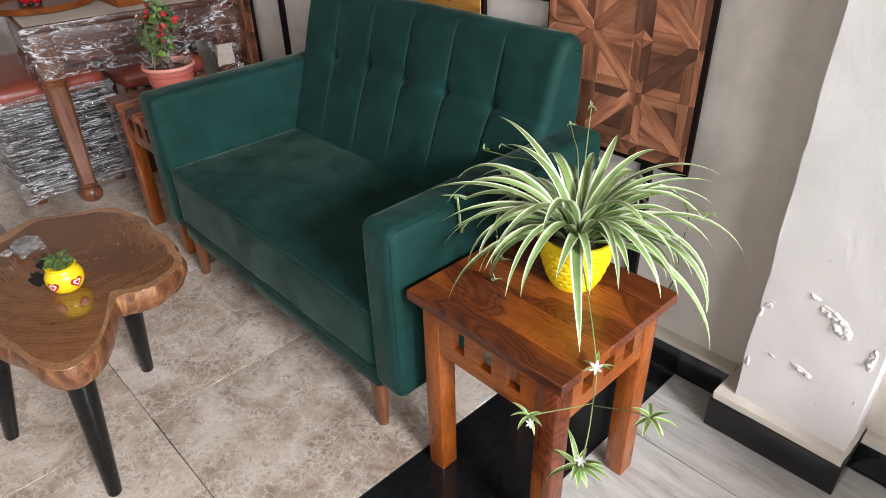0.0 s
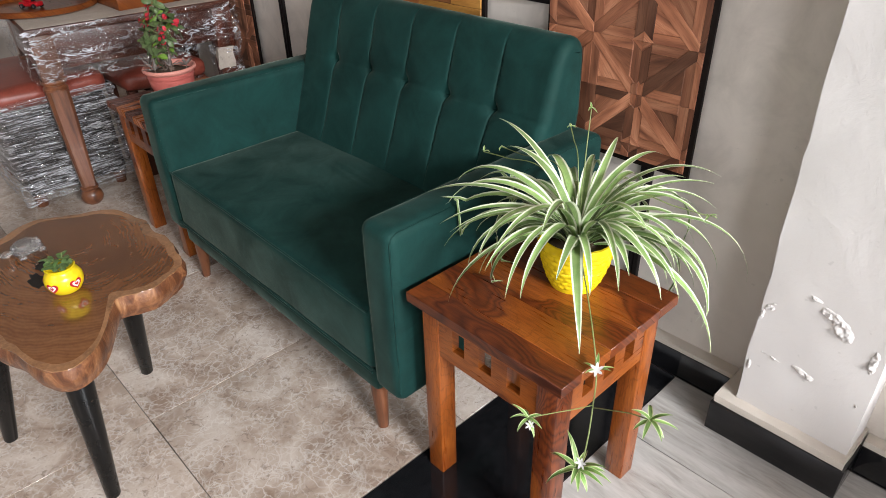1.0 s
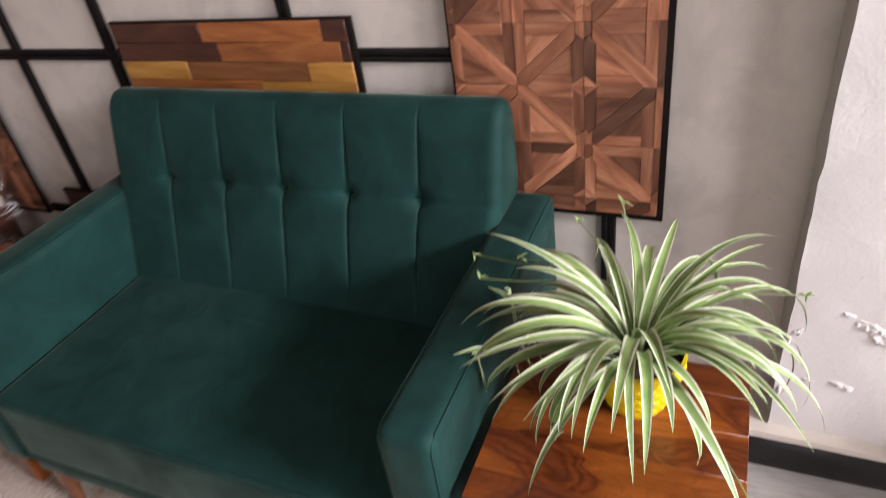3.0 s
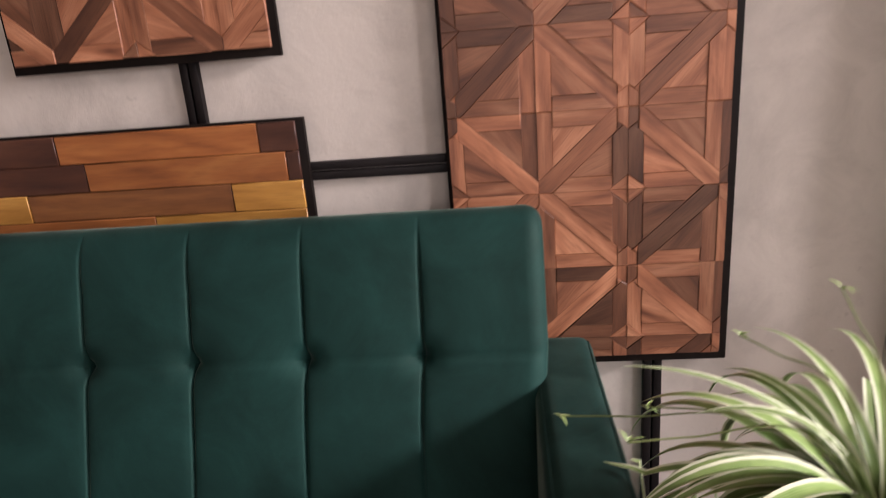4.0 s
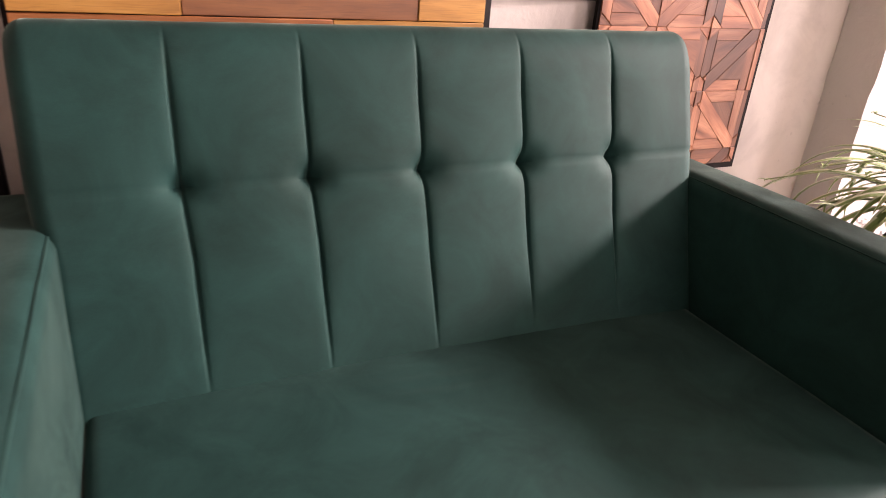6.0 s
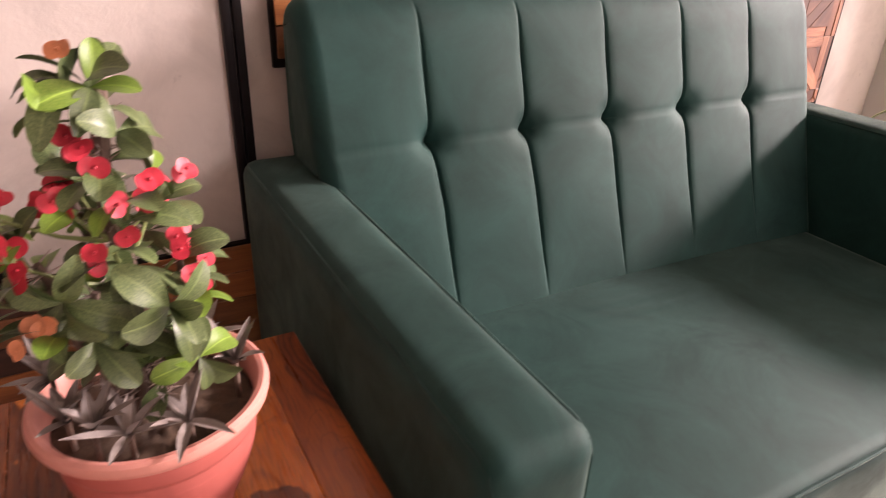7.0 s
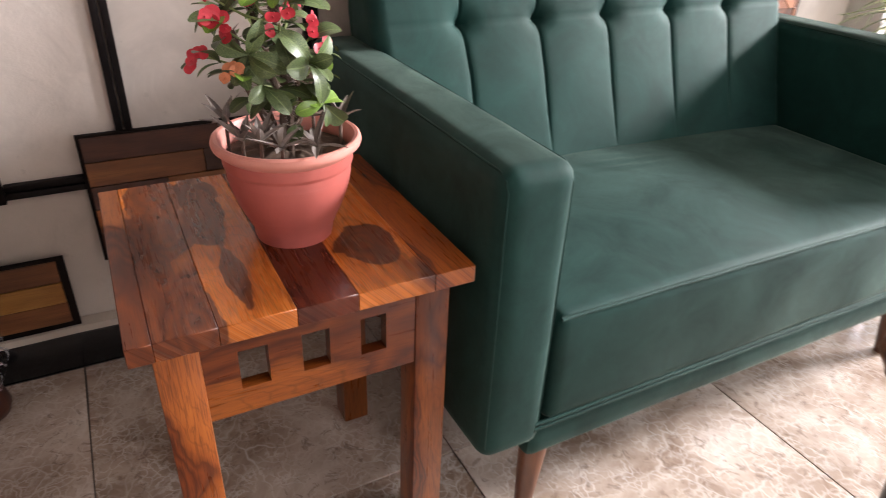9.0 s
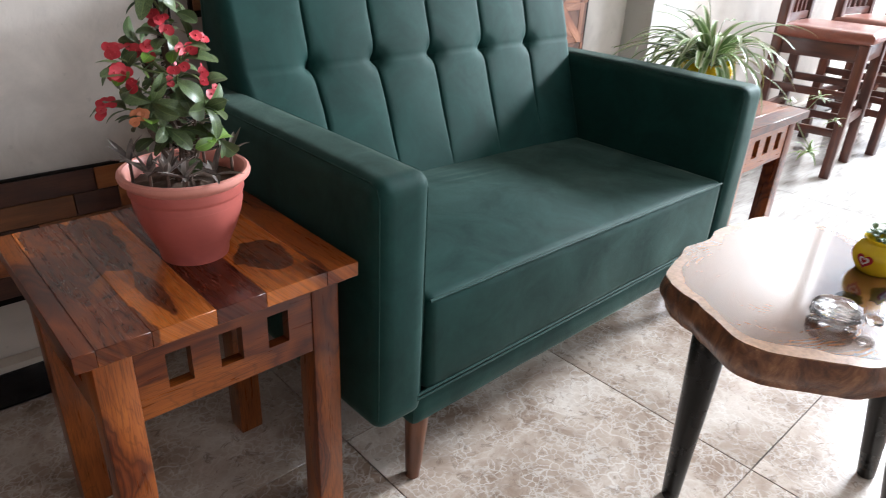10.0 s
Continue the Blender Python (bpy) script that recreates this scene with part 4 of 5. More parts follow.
for fx, fy, tx, ty in ((-0.150, 0.106, -0.118, 0.120), (0.222, -0.131, 0.160, -0.091), (-0.15, -0.26, -0.108, -0.187)):
    part("leg", tube([(tx, ty, CT_TOP - 0.060), (tx + (fx - tx) * 0.05, ty + (fy - ty) * 0.05, CT_TOP - 0.075), (fx, fy, 0.004), (fx, fy, 0.0)], [0.036, 0.035, 0.0165, 0.014], 24), M["leg_black"], coffee, "tapered glossy black leg")
for cx, cy, rx, ry in ((-0.060, -0.048, 0.026, 0.019), (-0.002, -0.080, 0.036, 0.016)):
    pts = []
    for k in range(26):
        a = 2 * math.pi * k / 26
        s = 1 + 0.45 * noise.noise(Vector((math.cos(a) * 2 + cx * 90, math.sin(a) * 2, 1)))
        pts.append((cx + rx * s * math.cos(a + 0.5), cy + ry * s * math.sin(a + 0.5)))
    part("resin_inlay", prism(pts, CT_TOP + 0.0006, CT_TOP - 0.002, 0.0, plane="xy"), M["dark_inlay"], slab, "black resin fill in a crack")

# ---- plants and pots ----
def ribbon(points, widths, fold=0.25, across=4, bm=None, normal=None):
    """A leaf blade along points: folded along its middle, u across and v along."""
    bm = bm or bmesh.new()
    uv = bm.loops.layers.uv.verify()
    pts = [Vector(p) for p in points]
    rows, n = [], len(pts)
    for k, p in enumerate(pts):
        d = (pts[min(k + 1, n - 1)] - pts[max(k - 1, 0)]).normalized()
        up = Vector((0, 0, 1)) if normal is None else normal
        side = d.cross(up)
        side = side.normalized() if side.length > 1e-4 else Vector((1, 0, 0))
        lift = side.cross(d).normalized()
        row = []
        for j in range(across + 1):
            u = j / across * 2 - 1
            row.append((bm.verts.new(p + side * u * widths[k] / 2 + lift * abs(u) * widths[k] / 2 * fold), (j / across, k / (n - 1))))
        rows.append(row)
    for a, b in zip(rows, rows[1:]):
        for j in range(across):
            q = (a[j], a[j + 1], b[j + 1], b[j])
            f = bm.faces.new([v for v, _ in q])
            for lp, (_, t) in zip(f.loops, q):
                lp[uv].uv = t
    return bm


def arch(start, turn, rise, bend, length, steps=16, clear=None, sway=0.0, power=1.15):
    """Points of an arching blade that starts at an elevation and bows down."""
    p, out = Vector(start), []
    for k in range(steps + 1):
        t = k / steps
        out.append(p.copy())
        e = rise - bend * t ** power
        a = turn + sway * t
        p = p + Vector((math.cos(a) * math.cos(e), math.sin(a) * math.cos(e), math.sin(e))) * length / steps
        if clear:
            p = clear(p)
    return out


def blade_width(t, w):
    return w * max(0.03, min(1.0, 0.55 + 1.6 * t) * (1 - t ** 2.6))


SP = Vector((0.885, -0.305, 0.522))


def table_clear(p):
    """Keeps the blades off the table top, the sofa's arm and the wall."""
    x, y, z = p
    if 0.645 < x < 1.085 and -0.595 < y < -0.18:
        z = max(z, 0.532)
    if x <= 0.645 and y > -0.62:
        z = max(z, 0.664)
    return Vector((x, min(y, 0.145), z))


pot = thing("plant_pot", "bright yellow pot with a woven relief on the side table", "plant pot", at=Matrix.Translation(SP))
bm, n, rows = bmesh.new(), 112, 34
prev = None
prof = []
for k in range(rows + 1):
    t = k / rows
    prof.append((0.047 + 0.030 * math.sin(t * 1.45) ** 0.9, 0.118 * t))
for k, (r, z) in enumerate(prof):
    ring = []
    for j in range(n):
        a = 2 * math.pi * j / n
        row = int(k / 3.4)
        cell = (j / n * 22 + 0.5 * (row % 2)) % 1
        bulge = math.sin(math.pi * cell) ** 0.6 * math.sin(math.pi * ((k / 3.4) % 1)) ** 0.6
        rr = r + (0.0042 * bulge if 2 < k < rows - 3 else 0.002)
        ring.append(bm.verts.new((rr * math.cos(a), rr * math.sin(a), z)))
    if prev:
        for j in range(n):
            bm.faces.new((prev[j], prev[(j + 1) % n], ring[(j + 1) % n], ring[j]))
    else:
        bm.faces.new(ring)
    prev = ring
inner = [bm.verts.new((v.co.x * 0.93, v.co.y * 0.93, 0.118)) for v in prev]
deep = [bm.verts.new((v.co.x * 0.90, v.co.y * 0.90, 0.095)) for v in prev]
for a, b in ((prev, inner), (inner, deep)):
    for j in range(n):
        bm.faces.new((a[j], a[(j + 1) % n], b[(j + 1) % n], b[j]))
part("pot_body", bm, M["yellow"], pot)
part("soil", lathe([(0.070, 0.088), (0.069, 0.100), (0.03, 0.104), (0, 0.105)], 32), M["soil"], pot, "dark potting soil")

spider = thing("spider_plant", "spider plant with arching white-edged green leaves and runners", "plant")
rng = random.Random(21)
crown = SP + Vector((0, 0, 0.098))
for k in range(108):
    turn = k * 2.39996 + rng.uniform(-0.25, 0.25)
    ring = k / 108
    bare = abs((turn + 0.95 + math.pi) % (2 * math.pi) - math.pi) < 0.85
    if bare and ring > 0.4 and k % 5:
        continue
    rise = radians(72 - 36 * ring ** 0.9 + rng.uniform(-14, 18))
    length = rng.uniform(0.25, 0.42) * (0.74 + 0.30 * ring)
    bend = radians(rng.uniform(105, 195)) * (0.75 + 0.28 * ring)
    start = crown + Vector((math.cos(turn), math.sin(turn), 0)) * (0.006 + 0.028 * ring)
    pts = arch(start, turn, rise, bend, length, 17, table_clear, rng.uniform(-0.5, 0.5), rng.uniform(0.75, 1.35))
    w = rng.uniform(0.017, 0.029)
    part("leaf", ribbon(pts, [blade_width(j / 17, w) for j in range(18)], rng.uniform(0.15, 0.5)), M["spider"], spider)


def rosette(at, count, length, width, seed, material, parent, down=0.2):
    r = random.Random(seed)
    for k in range(count):
        turn = k * 2.4 + r.uniform(-0.3, 0.3)
        pts = arch(at, turn, radians(r.uniform(-15, 60)), radians(r.uniform(30, 80)), length * r.uniform(0.6, 1.1), 8)
        part("leaf", ribbon(pts, [blade_width(j / 8, width) for j in range(9)], 0.3), material, parent)


def runner(points, radius=0.0014):
    pts = [Vector(p) for p in points]
    fine = []
    for k in range(len(pts) - 1):
        p0, p1, p2, p3 = [pts[min(max(k + o, 0), len(pts) - 1)] for o in (-1, 0, 1, 2)]
        for j in range(8):
            t = j / 8
            fine.append(0.5 * (2 * p1 + (p2 - p0) * t + (2 * p0 - 5 * p1 + 4 * p2 - p3) * t * t + (3 * p1 - p0 - 3 * p2 + p3) * t ** 3))
    fine.append(pts[-1])
    part("runner", tube(fine, radius, 6), M["runner"], spider, "thin trailing green runner")


def star_flower(at, size, seed, parent):
    r = random.Random(seed)
    bm = bmesh.new()
    tilt = Matrix.Rotation(r.uniform(0.5, 1.3), 4, "X") @ Matrix.Rotation(r.uniform(0, 6), 4, "Z")
    for k in range(6):
        a = k * math.pi / 3
        d = tilt @ Vector((math.cos(a), math.sin(a), 0.2))
        ribbon([Vector(at) + d * size * t for t in (0, 0.35, 0.7, 1.0)], [0.2 * size, 0.42 * size, 0.36 * size, 0.05 * size], 0.1, 2, bm, (tilt @ Vector((0, 0, 1))).to_3d())
    part("flower", bm, M["white"], parent, "small white star flower")


NODE = Vector((1.085, -0.505, 0.530))
runner([crown + Vector((0.01, -0.02, 0.03)), (0.945, -0.375, 0.640), (1.03, -0.455, 0.592), NODE, (1.103, -0.532, 0.475), (1.118, -0.560, 0.430), (1.126, -0.582, 0.400), (1.122, -0.588, 0.378)])
runner([(1.103, -0.530, 0.478), (1.092, -0.575, 0.492), (1.075, -0.620, 0.502), (1.060, -0.655, 0.507)], 0.001)
runner([(1.104, -0.532, 0.474), (1.140, -0.540, 0.500), (1.180, -0.545, 0.525), (1.215, -0.546, 0.537)], 0.001)
rosette((1.060, -0.655, 0.507), 8, 0.038, 0.007, 3, M["plantlet"], spider)
rosette((1.215, -0.546, 0.537), 9, 0.050, 0.009, 4, M["plantlet"], spider)
rosette((1.122, -0.588, 0.380), 16, 0.066, 0.011, 5, M["plantlet"], spider)
rosette(NODE, 5, 0.042, 0.007, 6, M["plantlet"], spider)
star_flower(NODE + Vector((0.004, -0.006, 0.008)), 0.014, 1, spider)
star_flower((1.130, -0.592, 0.404), 0.012, 2, spider)
star_flower((1.070, -0.662, 0.503), 0.009, 3, spider)
for k, tip in enumerate(((0.560, -0.175, 0.690), (0.66, -0.20, 0.715), (0.845, -0.24, 0.875), (0.765, -0.19, 0.80), (1.115, -0.25, 0.745), (0.62, -0.30, 0.735))):
    tip = Vector(tip)
    runner([crown, crown.lerp(tip, 0.35) + Vector((0, 0, 0.085)), crown.lerp(tip, 0.75) + Vector((0, 0, 0.035)), tip], 0.0011)
    rosette(tip, 4, 0.018, 0.0045, 30 + k, M["plantlet"], spider)

# red-flowering potted plant
EP = Vector((-0.816, -0.395, 0.527))
pot = thing("plant_pot", "pinkish terracotta plastic pot with a wide rolled rim", "plant pot", at=Matrix.Translation(EP))
prof = [(0, 0.004), (0.040, 0.004), (0.044, 0.0), (0.0485, 0.0), (0.050, 0.006), (0.051, 0.016), (0.0545, 0.022)]
for k in range(48):
    t = k / 47
    prof.append((0.0555 + 0.0215 * math.sin(t * 1.5) + (0.0004 if k % 2 else 0) * (1 if 8 < k < 40 else 0), 0.025 + 0.074 * t))
prof += [(0.0785, 0.101), (0.0795, 0.104), (0.0798, 0.116), (0.0775, 0.1165), (0.075, 0.095)]
rim_prof = [(0.0765, 0.112), (0.0800, 0.1166), (0.0855, 0.121), (0.0895, 0.1245), (0.0907, 0.129), (0.0895, 0.1335), (0.0865, 0.1355), (0.0825, 0.1345), (0.079, 0.129), (0.0762, 0.116), (0.0765, 0.112)]
part("pot_body", lathe(prof, 96), M["pink_pot"], pot)
# the rim's paler pink is painted top light
part("rim", lathe(rim_prof, 96), M["pink_rim"], pot, "rolled rim coloured paler where light falls from above")
bm = lathe([(0.0755, 0.100), (0.0755, 0.113), (0.06, 0.117), (0.04, 0.119), (0.02, 0.121), (0, 0.122)], 48)
bmesh.ops.subdivide_edges(bm, edges=bm.edges[:], cuts=2, use_grid_fill=True)
for v in bm.verts:
    v.co.z += 0.004 * noise.noise(v.co * 60) + 0.003 * noise.noise(v.co * 150)
part("soil", bm, M["soil"], pot, "dry brown crumbly soil")

euph = thing("crown_of_thorns", "thorny potted plant with red flowers and dusty green leaves", "plant")
rng = random.Random(8)
ROOT = EP + Vector((0, 0, 0.108))
# branches: end point from the pot's base, thickness, bow
BRANCHES = (((0.002, 0.004, 0.375), 0.0085, 0.004), ((-0.058, -0.012, 0.262), 0.0050, 0.012), ((-0.030, 0.030, 0.295), 0.0045, 0.008), ((0.040, 0.012, 0.232), 0.0050, 0.010), ((0.014, -0.036, 0.212), 0.0045, 0.010), ((-0.020, -0.030, 0.245), 0.0045, 0.010))
stems = []
for b, (tip, thick, bow) in enumerate(BRANCHES):
    foot = ROOT + Vector((tip[0] * 0.25, tip[1] * 0.25, 0))
    end = EP + Vector(tip)
    pts = []
    for k in range(15):
        t = k / 14
        p = foot.lerp(end, t)
        pts.append(p + Vector((0.005 * math.sin(t * 7 + b), 0.005 * math.cos(t * 6 + b * 2) - bow * math.sin(math.pi * t) * 0.3, bow * math.sin(math.pi * t))))
    stems.append(pts)
    part("stem", tube(pts, [thick * (1 - 0.35 * k / 14) * (1 + 0.12 * math.sin(k * 2.1)) for k in range(15)], 8), M["stem"], euph, "grey-brown thorny stem")
    bm = bmesh.new()
    for _ in range(150 if b == 0 else 60):
        k = rng.randrange(0, 14)
        p = pts[k].lerp(pts[k + 1], rng.random())
        a, e = rng.uniform(0, 6.28), rng.uniform(-0.4, 0.6)
        d = Vector((math.cos(a) * math.cos(e), math.sin(a) * math.cos(e), math.sin(e)))
        tube([p + d * thick * 0.6, p + d * (thick + rng.uniform(0.006, 0.012))], [0.0010, 0.0002], 4, bm)
    part("thorn_cover", bm, M["thorn"], euph, "pale grey thorns")


def oval_leaf(length, width, droop):
    """A spoon-shaped leaf lying along +x from its stalk."""
    pts, ws = [], []
    for k in range(11):
        t = k / 10
        pts.append((length * t, 0, 0.18 * length * math.sin(t * 2.2) - droop * length * t * t))
        ws.append(width * max(0.06, math.sin(math.pi * min(1, t ** 1.5 * 0.975)) ** 0.62))
    return ribbon(pts, ws, 0.22, 6)


LEAVES = [mesh_of("leaf", oval_leaf(1.0, w, d), M["euphorbia"]) for w, d in ((0.48, 0.1), (0.54, 0.35), (0.46, 0.6), (0.60, 0.2))]
YOUNG = [mesh_of("leaf", oval_leaf(1.0, w, d), M["euphorbia_young"]) for w, d in ((0.5, 0.05), (0.56, 0.3))]


def put_leaf(p, turn, rise, roll, size, young):
    ob = new("leaf", rng.choice(YOUNG if young else LEAVES))
    ob.parent = euph
    ob.matrix_world = Matrix.Translation(p) @ Matrix.Rotation(turn, 4, "Z") @ Matrix.Rotation(-rise, 4, "Y") @ Matrix.Rotation(roll, 4, "X") @ Matrix.Scale(size, 4)


for s, pts in enumerate(stems):
    count = (20, 9, 8, 7, 7, 8)[s]
    for k in range(count):
        t = 0.42 + 0.58 * (k / count)
        p = pts[min(14, int(t * 14))]
        put_leaf(p, k * 2.4 + s + rng.uniform(-0.4, 0.4), radians(rng.uniform(-35, 30)), rng.uniform(-0.6, 0.6), rng.uniform(0.026, 0.042), rng.random() < 0.2)

# whorls: centre from the pot's foot, leaves, length, facing, young
WHORLS = (((0.000, 0.000, 0.372), 9, 0.047, (-0.1, -0.2, 1.0), 1), ((0.010, -0.012, 0.345), 4, 0.048, (0.5, -0.8, 0.2), 0), ((-0.012, -0.008, 0.362), 3, 0.044, (-0.8, -0.3, 0.5), 1), ((0.024, -0.008, 0.312), 5, 0.036, (0.8, -0.4, 0.3), 1), ((0.020, -0.045, 0.228), 7, 0.048, (0.1, -1.0, 0.35), 0), ((0.034, -0.046, 0.182), 6, 0.040, (0.3, -1.0, 0.3), 1), ((0.046, 0.000, 0.236), 4, 0.038, (1.0, -0.2, 0.4), 0), ((-0.042, -0.030, 0.240), 6, 0.044, (-0.5, -0.8, 0.2), 0), ((-0.062, 0.000, 0.272), 5, 0.040, (-0.9, -0.2, 0.5), 0), ((-0.030, -0.030, 0.205), 5, 0.046, (-0.3, -0.9, 0.1), 0), ((-0.022, 0.036, 0.300), 6, 0.042, (-0.2, 0.9, 0.5), 0), ((0.020, 0.040, 0.250), 6, 0.042, (0.3, 0.9, 0.3), 0))
for centre, count, size, out, young in WHORLS:
    frame_of = Vector(out).to_track_quat("Z", "Y").to_matrix().to_4x4()
    for k in range(count):
        ob = new("leaf", rng.choice(YOUNG if young and k % 3 == 0 else LEAVES))
        ob.parent = euph
        ob.matrix_world = Matrix.Translation(EP + Vector(centre)) @ frame_of @ Matrix.Rotation(k * 2 * math.pi / count + rng.uniform(-0.5, 0.5), 4, "Z") @ Matrix.Rotation(rng.uniform(-1.1, 0.35), 4, "Y") @ Matrix.Rotation(rng.uniform(-0.8, 0.8), 4, "X") @ Matrix.Scale(size * rng.uniform(0.60, 1.0), 4)


def bract_mesh(material):
    """Two round overlapping bracts cupped round a small eye."""
    bm = bmesh.new()
    for s, lift in ((1, 0.0), (-1, 0.0009)):
        mid = bm.verts.new((0.0045 * s, 0, lift))
        ring = [bm.verts.new((0.0045 * s + 0.0098 * math.cos(b), 0.0108 * math.sin(b), lift + 0.0026 * (0.5 + 0.5 * math.cos(b) * s) ** 2 + 0.0006 * math.sin(3 * b))) for b in (2 * math.pi * k / 16 for k in range(16))]
        for k in range(16):
            bm.faces.new((mid, ring[k], ring[(k + 1) % 16]))
    bmesh.ops.create_icosphere(bm, subdivisions=1, radius=0.0024, matrix=Matrix.Translation((0, 0, 0.002)))
    return mesh_of("flower", bm, material)


RED, PEACH = bract_mesh(M["bract"]), bract_mesh(M["bract_peach"])
CLUSTERS = ((-0.012, -0.014, 0.858, 5, RED), (0.012, -0.034, 0.836, 3, RED), (-0.036, -0.006, 0.826, 5, RED), (-0.076, -0.006, 0.822, 5, RED), (-0.074, -0.024, 0.796, 9, RED), (-0.092, -0.010, 0.764, 4, RED), (-0.066, -0.036, 0.750, 3, PEACH), (-0.008, -0.040, 0.800, 3, RED), (0.046, -0.012, 0.782, 4, RED), (0.054, -0.016, 0.758, 3, RED), (-0.026, 0.048, 0.820, 5, RED), (0.030, 0.046, 0.800, 4, RED), (0.040, 0.004, 0.832, 2, RED), (-0.020, 0.004, 0.912, 1, PEACH))
for dx, dy, z, count, mesh in CLUSTERS:
    tip = EP.xy.to_3d() + Vector((dx * 0.92, dy * 0.92, z))
    root = stems[0][max(2, min(13, int((z - ROOT.z - 0.03) / 0.27 * 14)))]
    out = Vector((dx, dy, 0.03)).normalized()
    part("flower_stalk", tube([root, root.lerp(tip, 0.5) + Vector((0, 0, -0.004)), tip - out * 0.004], [0.0022, 0.0015, 0.0012], 6), M["runner"], euph)
    for k in range(count):
        ob = new("flower", mesh)
        ob.parent = euph
        p = tip + out * 0.004 + Vector([rng.uniform(-0.012, 0.012) for _ in range(3)])
        ob.matrix_world = Matrix.Translation(p) @ (out * 0.5 + Vector((rng.uniform(-0.5, 0.5), rng.uniform(-1.2, -0.2), rng.uniform(0.0, 0.7)))).to_track_quat("Z", "Y").to_matrix().to_4x4() @ Matrix.Rotation(rng.uniform(0, 3), 4, "Z") @ Matrix.Scale(rng.uniform(0.50, 0.70), 4)
    for k in range(3):
        put_leaf(tip - out * rng.uniform(0.008, 0.02) + Vector((0, 0, rng.uniform(-0.014, 0.006))), math.atan2(dy, dx) + (k - 1) * 0.9 + rng.uniform(-0.3, 0.3), radians(rng.uniform(-30, 25)), rng.uniform(-0.5, 0.5), rng.uniform(0.030, 0.046), rng.random() < 0.3)

for k, (dx, dy, h) in enumerate(((-0.062, -0.03, 0.026), (-0.022, -0.060, 0.022), (0.020, -0.060, 0.018), (0.066, -0.020, 0.032), (-0.070, 0.02, 0.034), (0.05, 0.045, 0.02), (-0.045, -0.052, 0.030))):
    sprout = thing("succulent", "small grey-brown spiky succulent growing in the pot", "plant", "small succulents in the pot")
    at = EP + Vector((dx * 0.95, dy * 0.95, 0.117 + h))
    part("stem", tube([at - Vector((0, 0, h + 0.006)), at], 0.0022, 6), M["stem"], sprout)
    for j in range(9):
        pts = arch(at, j * 2.4 + k, radians(rng.uniform(10, 70)), radians(rng.uniform(-10, 40)), rng.uniform(0.028, 0.048), 6)
        part("leaf", ribbon(pts, [0.0095 * max(0.08, math.sin(math.pi * min(0.98, 0.15 + 0.85 * q / 6)) ** 0.8) for q in range(7)], 0.5, 4), M["succulent"], sprout)

# ---- on the coffee table ----
MP = Vector((0.082, -1.070, CT_TOP))
mini = thing("mini_pot", "small round yellow pot painted with red hearts", "plant pot", at=Matrix.Translation(MP))
mini_prof = [(0, 0.0), (0.024, 0.0), (0.029, 0.003), (0.036, 0.014), (0.0395, 0.026), (0.039, 0.037), (0.034, 0.047), (0.029, 0.052), (0.0285, 0.055), (0.031, 0.058), (0.0315, 0.061), (0.029, 0.062), (0.027, 0.058), (0.026, 0.05), (0, 0.05)]
part("pot_body", lathe(mini_prof, 40), M["yellow"], mini)


def heart(size, lift, angle, z, material):
    """A heart wrapped on the round side of the little pot."""
    bm = bmesh.new()
    rows = []
    for s in (1.0, 0.55, 0.02):
        row = []
        for k in range(28):
            t = 2 * math.pi * k / 28
            u, v = 16 * math.sin(t) ** 3 / 17, (13 * math.cos(t) - 5 * math.cos(2 * t) - 2 * math.cos(3 * t) - math.cos(4 * t)) / 17
            a, zz = angle + u * size * s / 0.039, z + v * size * s
            r = 0.0395 - 6.0 * (zz - 0.029) ** 2 - (8.0 * max(0, 0.018 - zz) ** 2 * 4) + lift
            row.append(bm.verts.new((r * math.cos(a), r * math.sin(a), zz)))
        rows.append(row)
    for a, b in zip(rows, rows[1:]):
        for k in range(28):
            bm.faces.new((a[k], a[(k + 1) % 28], b[(k + 1) % 28], b[k]))
    bm.faces.new(rows[-1])
    part("heart", bm, material, mini, "painted heart")


for k in range(5):
    a = k * 2 * math.pi / 5 + 0.35
    heart(0.0145, 0.0008, a, 0.027, M["red"]), heart(0.0088, 0.0014, a, 0.0275, M["white"]), heart(0.0048, 0.002, a, 0.0275, M["red"])
herb = thing("jade_sprig", "small green succulent sprig growing in the little pot", "plant")
for k in range(9):
    a = k * 2.4
    p0 = MP + Vector((0.008 * math.cos(a), 0.008 * math.sin(a), 0.048))
    p1 = p0 + Vector((0.016 * math.cos(a), 0.016 * math.sin(a), rng.uniform(0.018, 0.042)))
    part("stem", tube([p0, (p0 + p1) / 2 + Vector((0, 0, 0.004)), p1], 0.0012, 6), M["runner"], herb)
    for j in range(6):
        pts = arch(p0.lerp(p1, 0.5 + 0.5 * j / 5), j * 2.4 + k, radians(rng.uniform(0, 50)), 0.6, rng.uniform(0.010, 0.017), 5)
        part("leaf", ribbon(pts, [0.010 * max(0.1, math.sin(math.pi * min(0.97, 0.12 + 0.85 * q / 5)) ** 0.6) for q in range(6)], 0.2), M["herb"], herb)

TP = Vector((-0.150, -1.087, CT_TOP))
turtle = thing("glass_turtle", "small clear faceted crystal turtle ornament", "ornament", at=Matrix.Translation(TP) @ Matrix.Rotation(radians(-78), 4, "Z"))


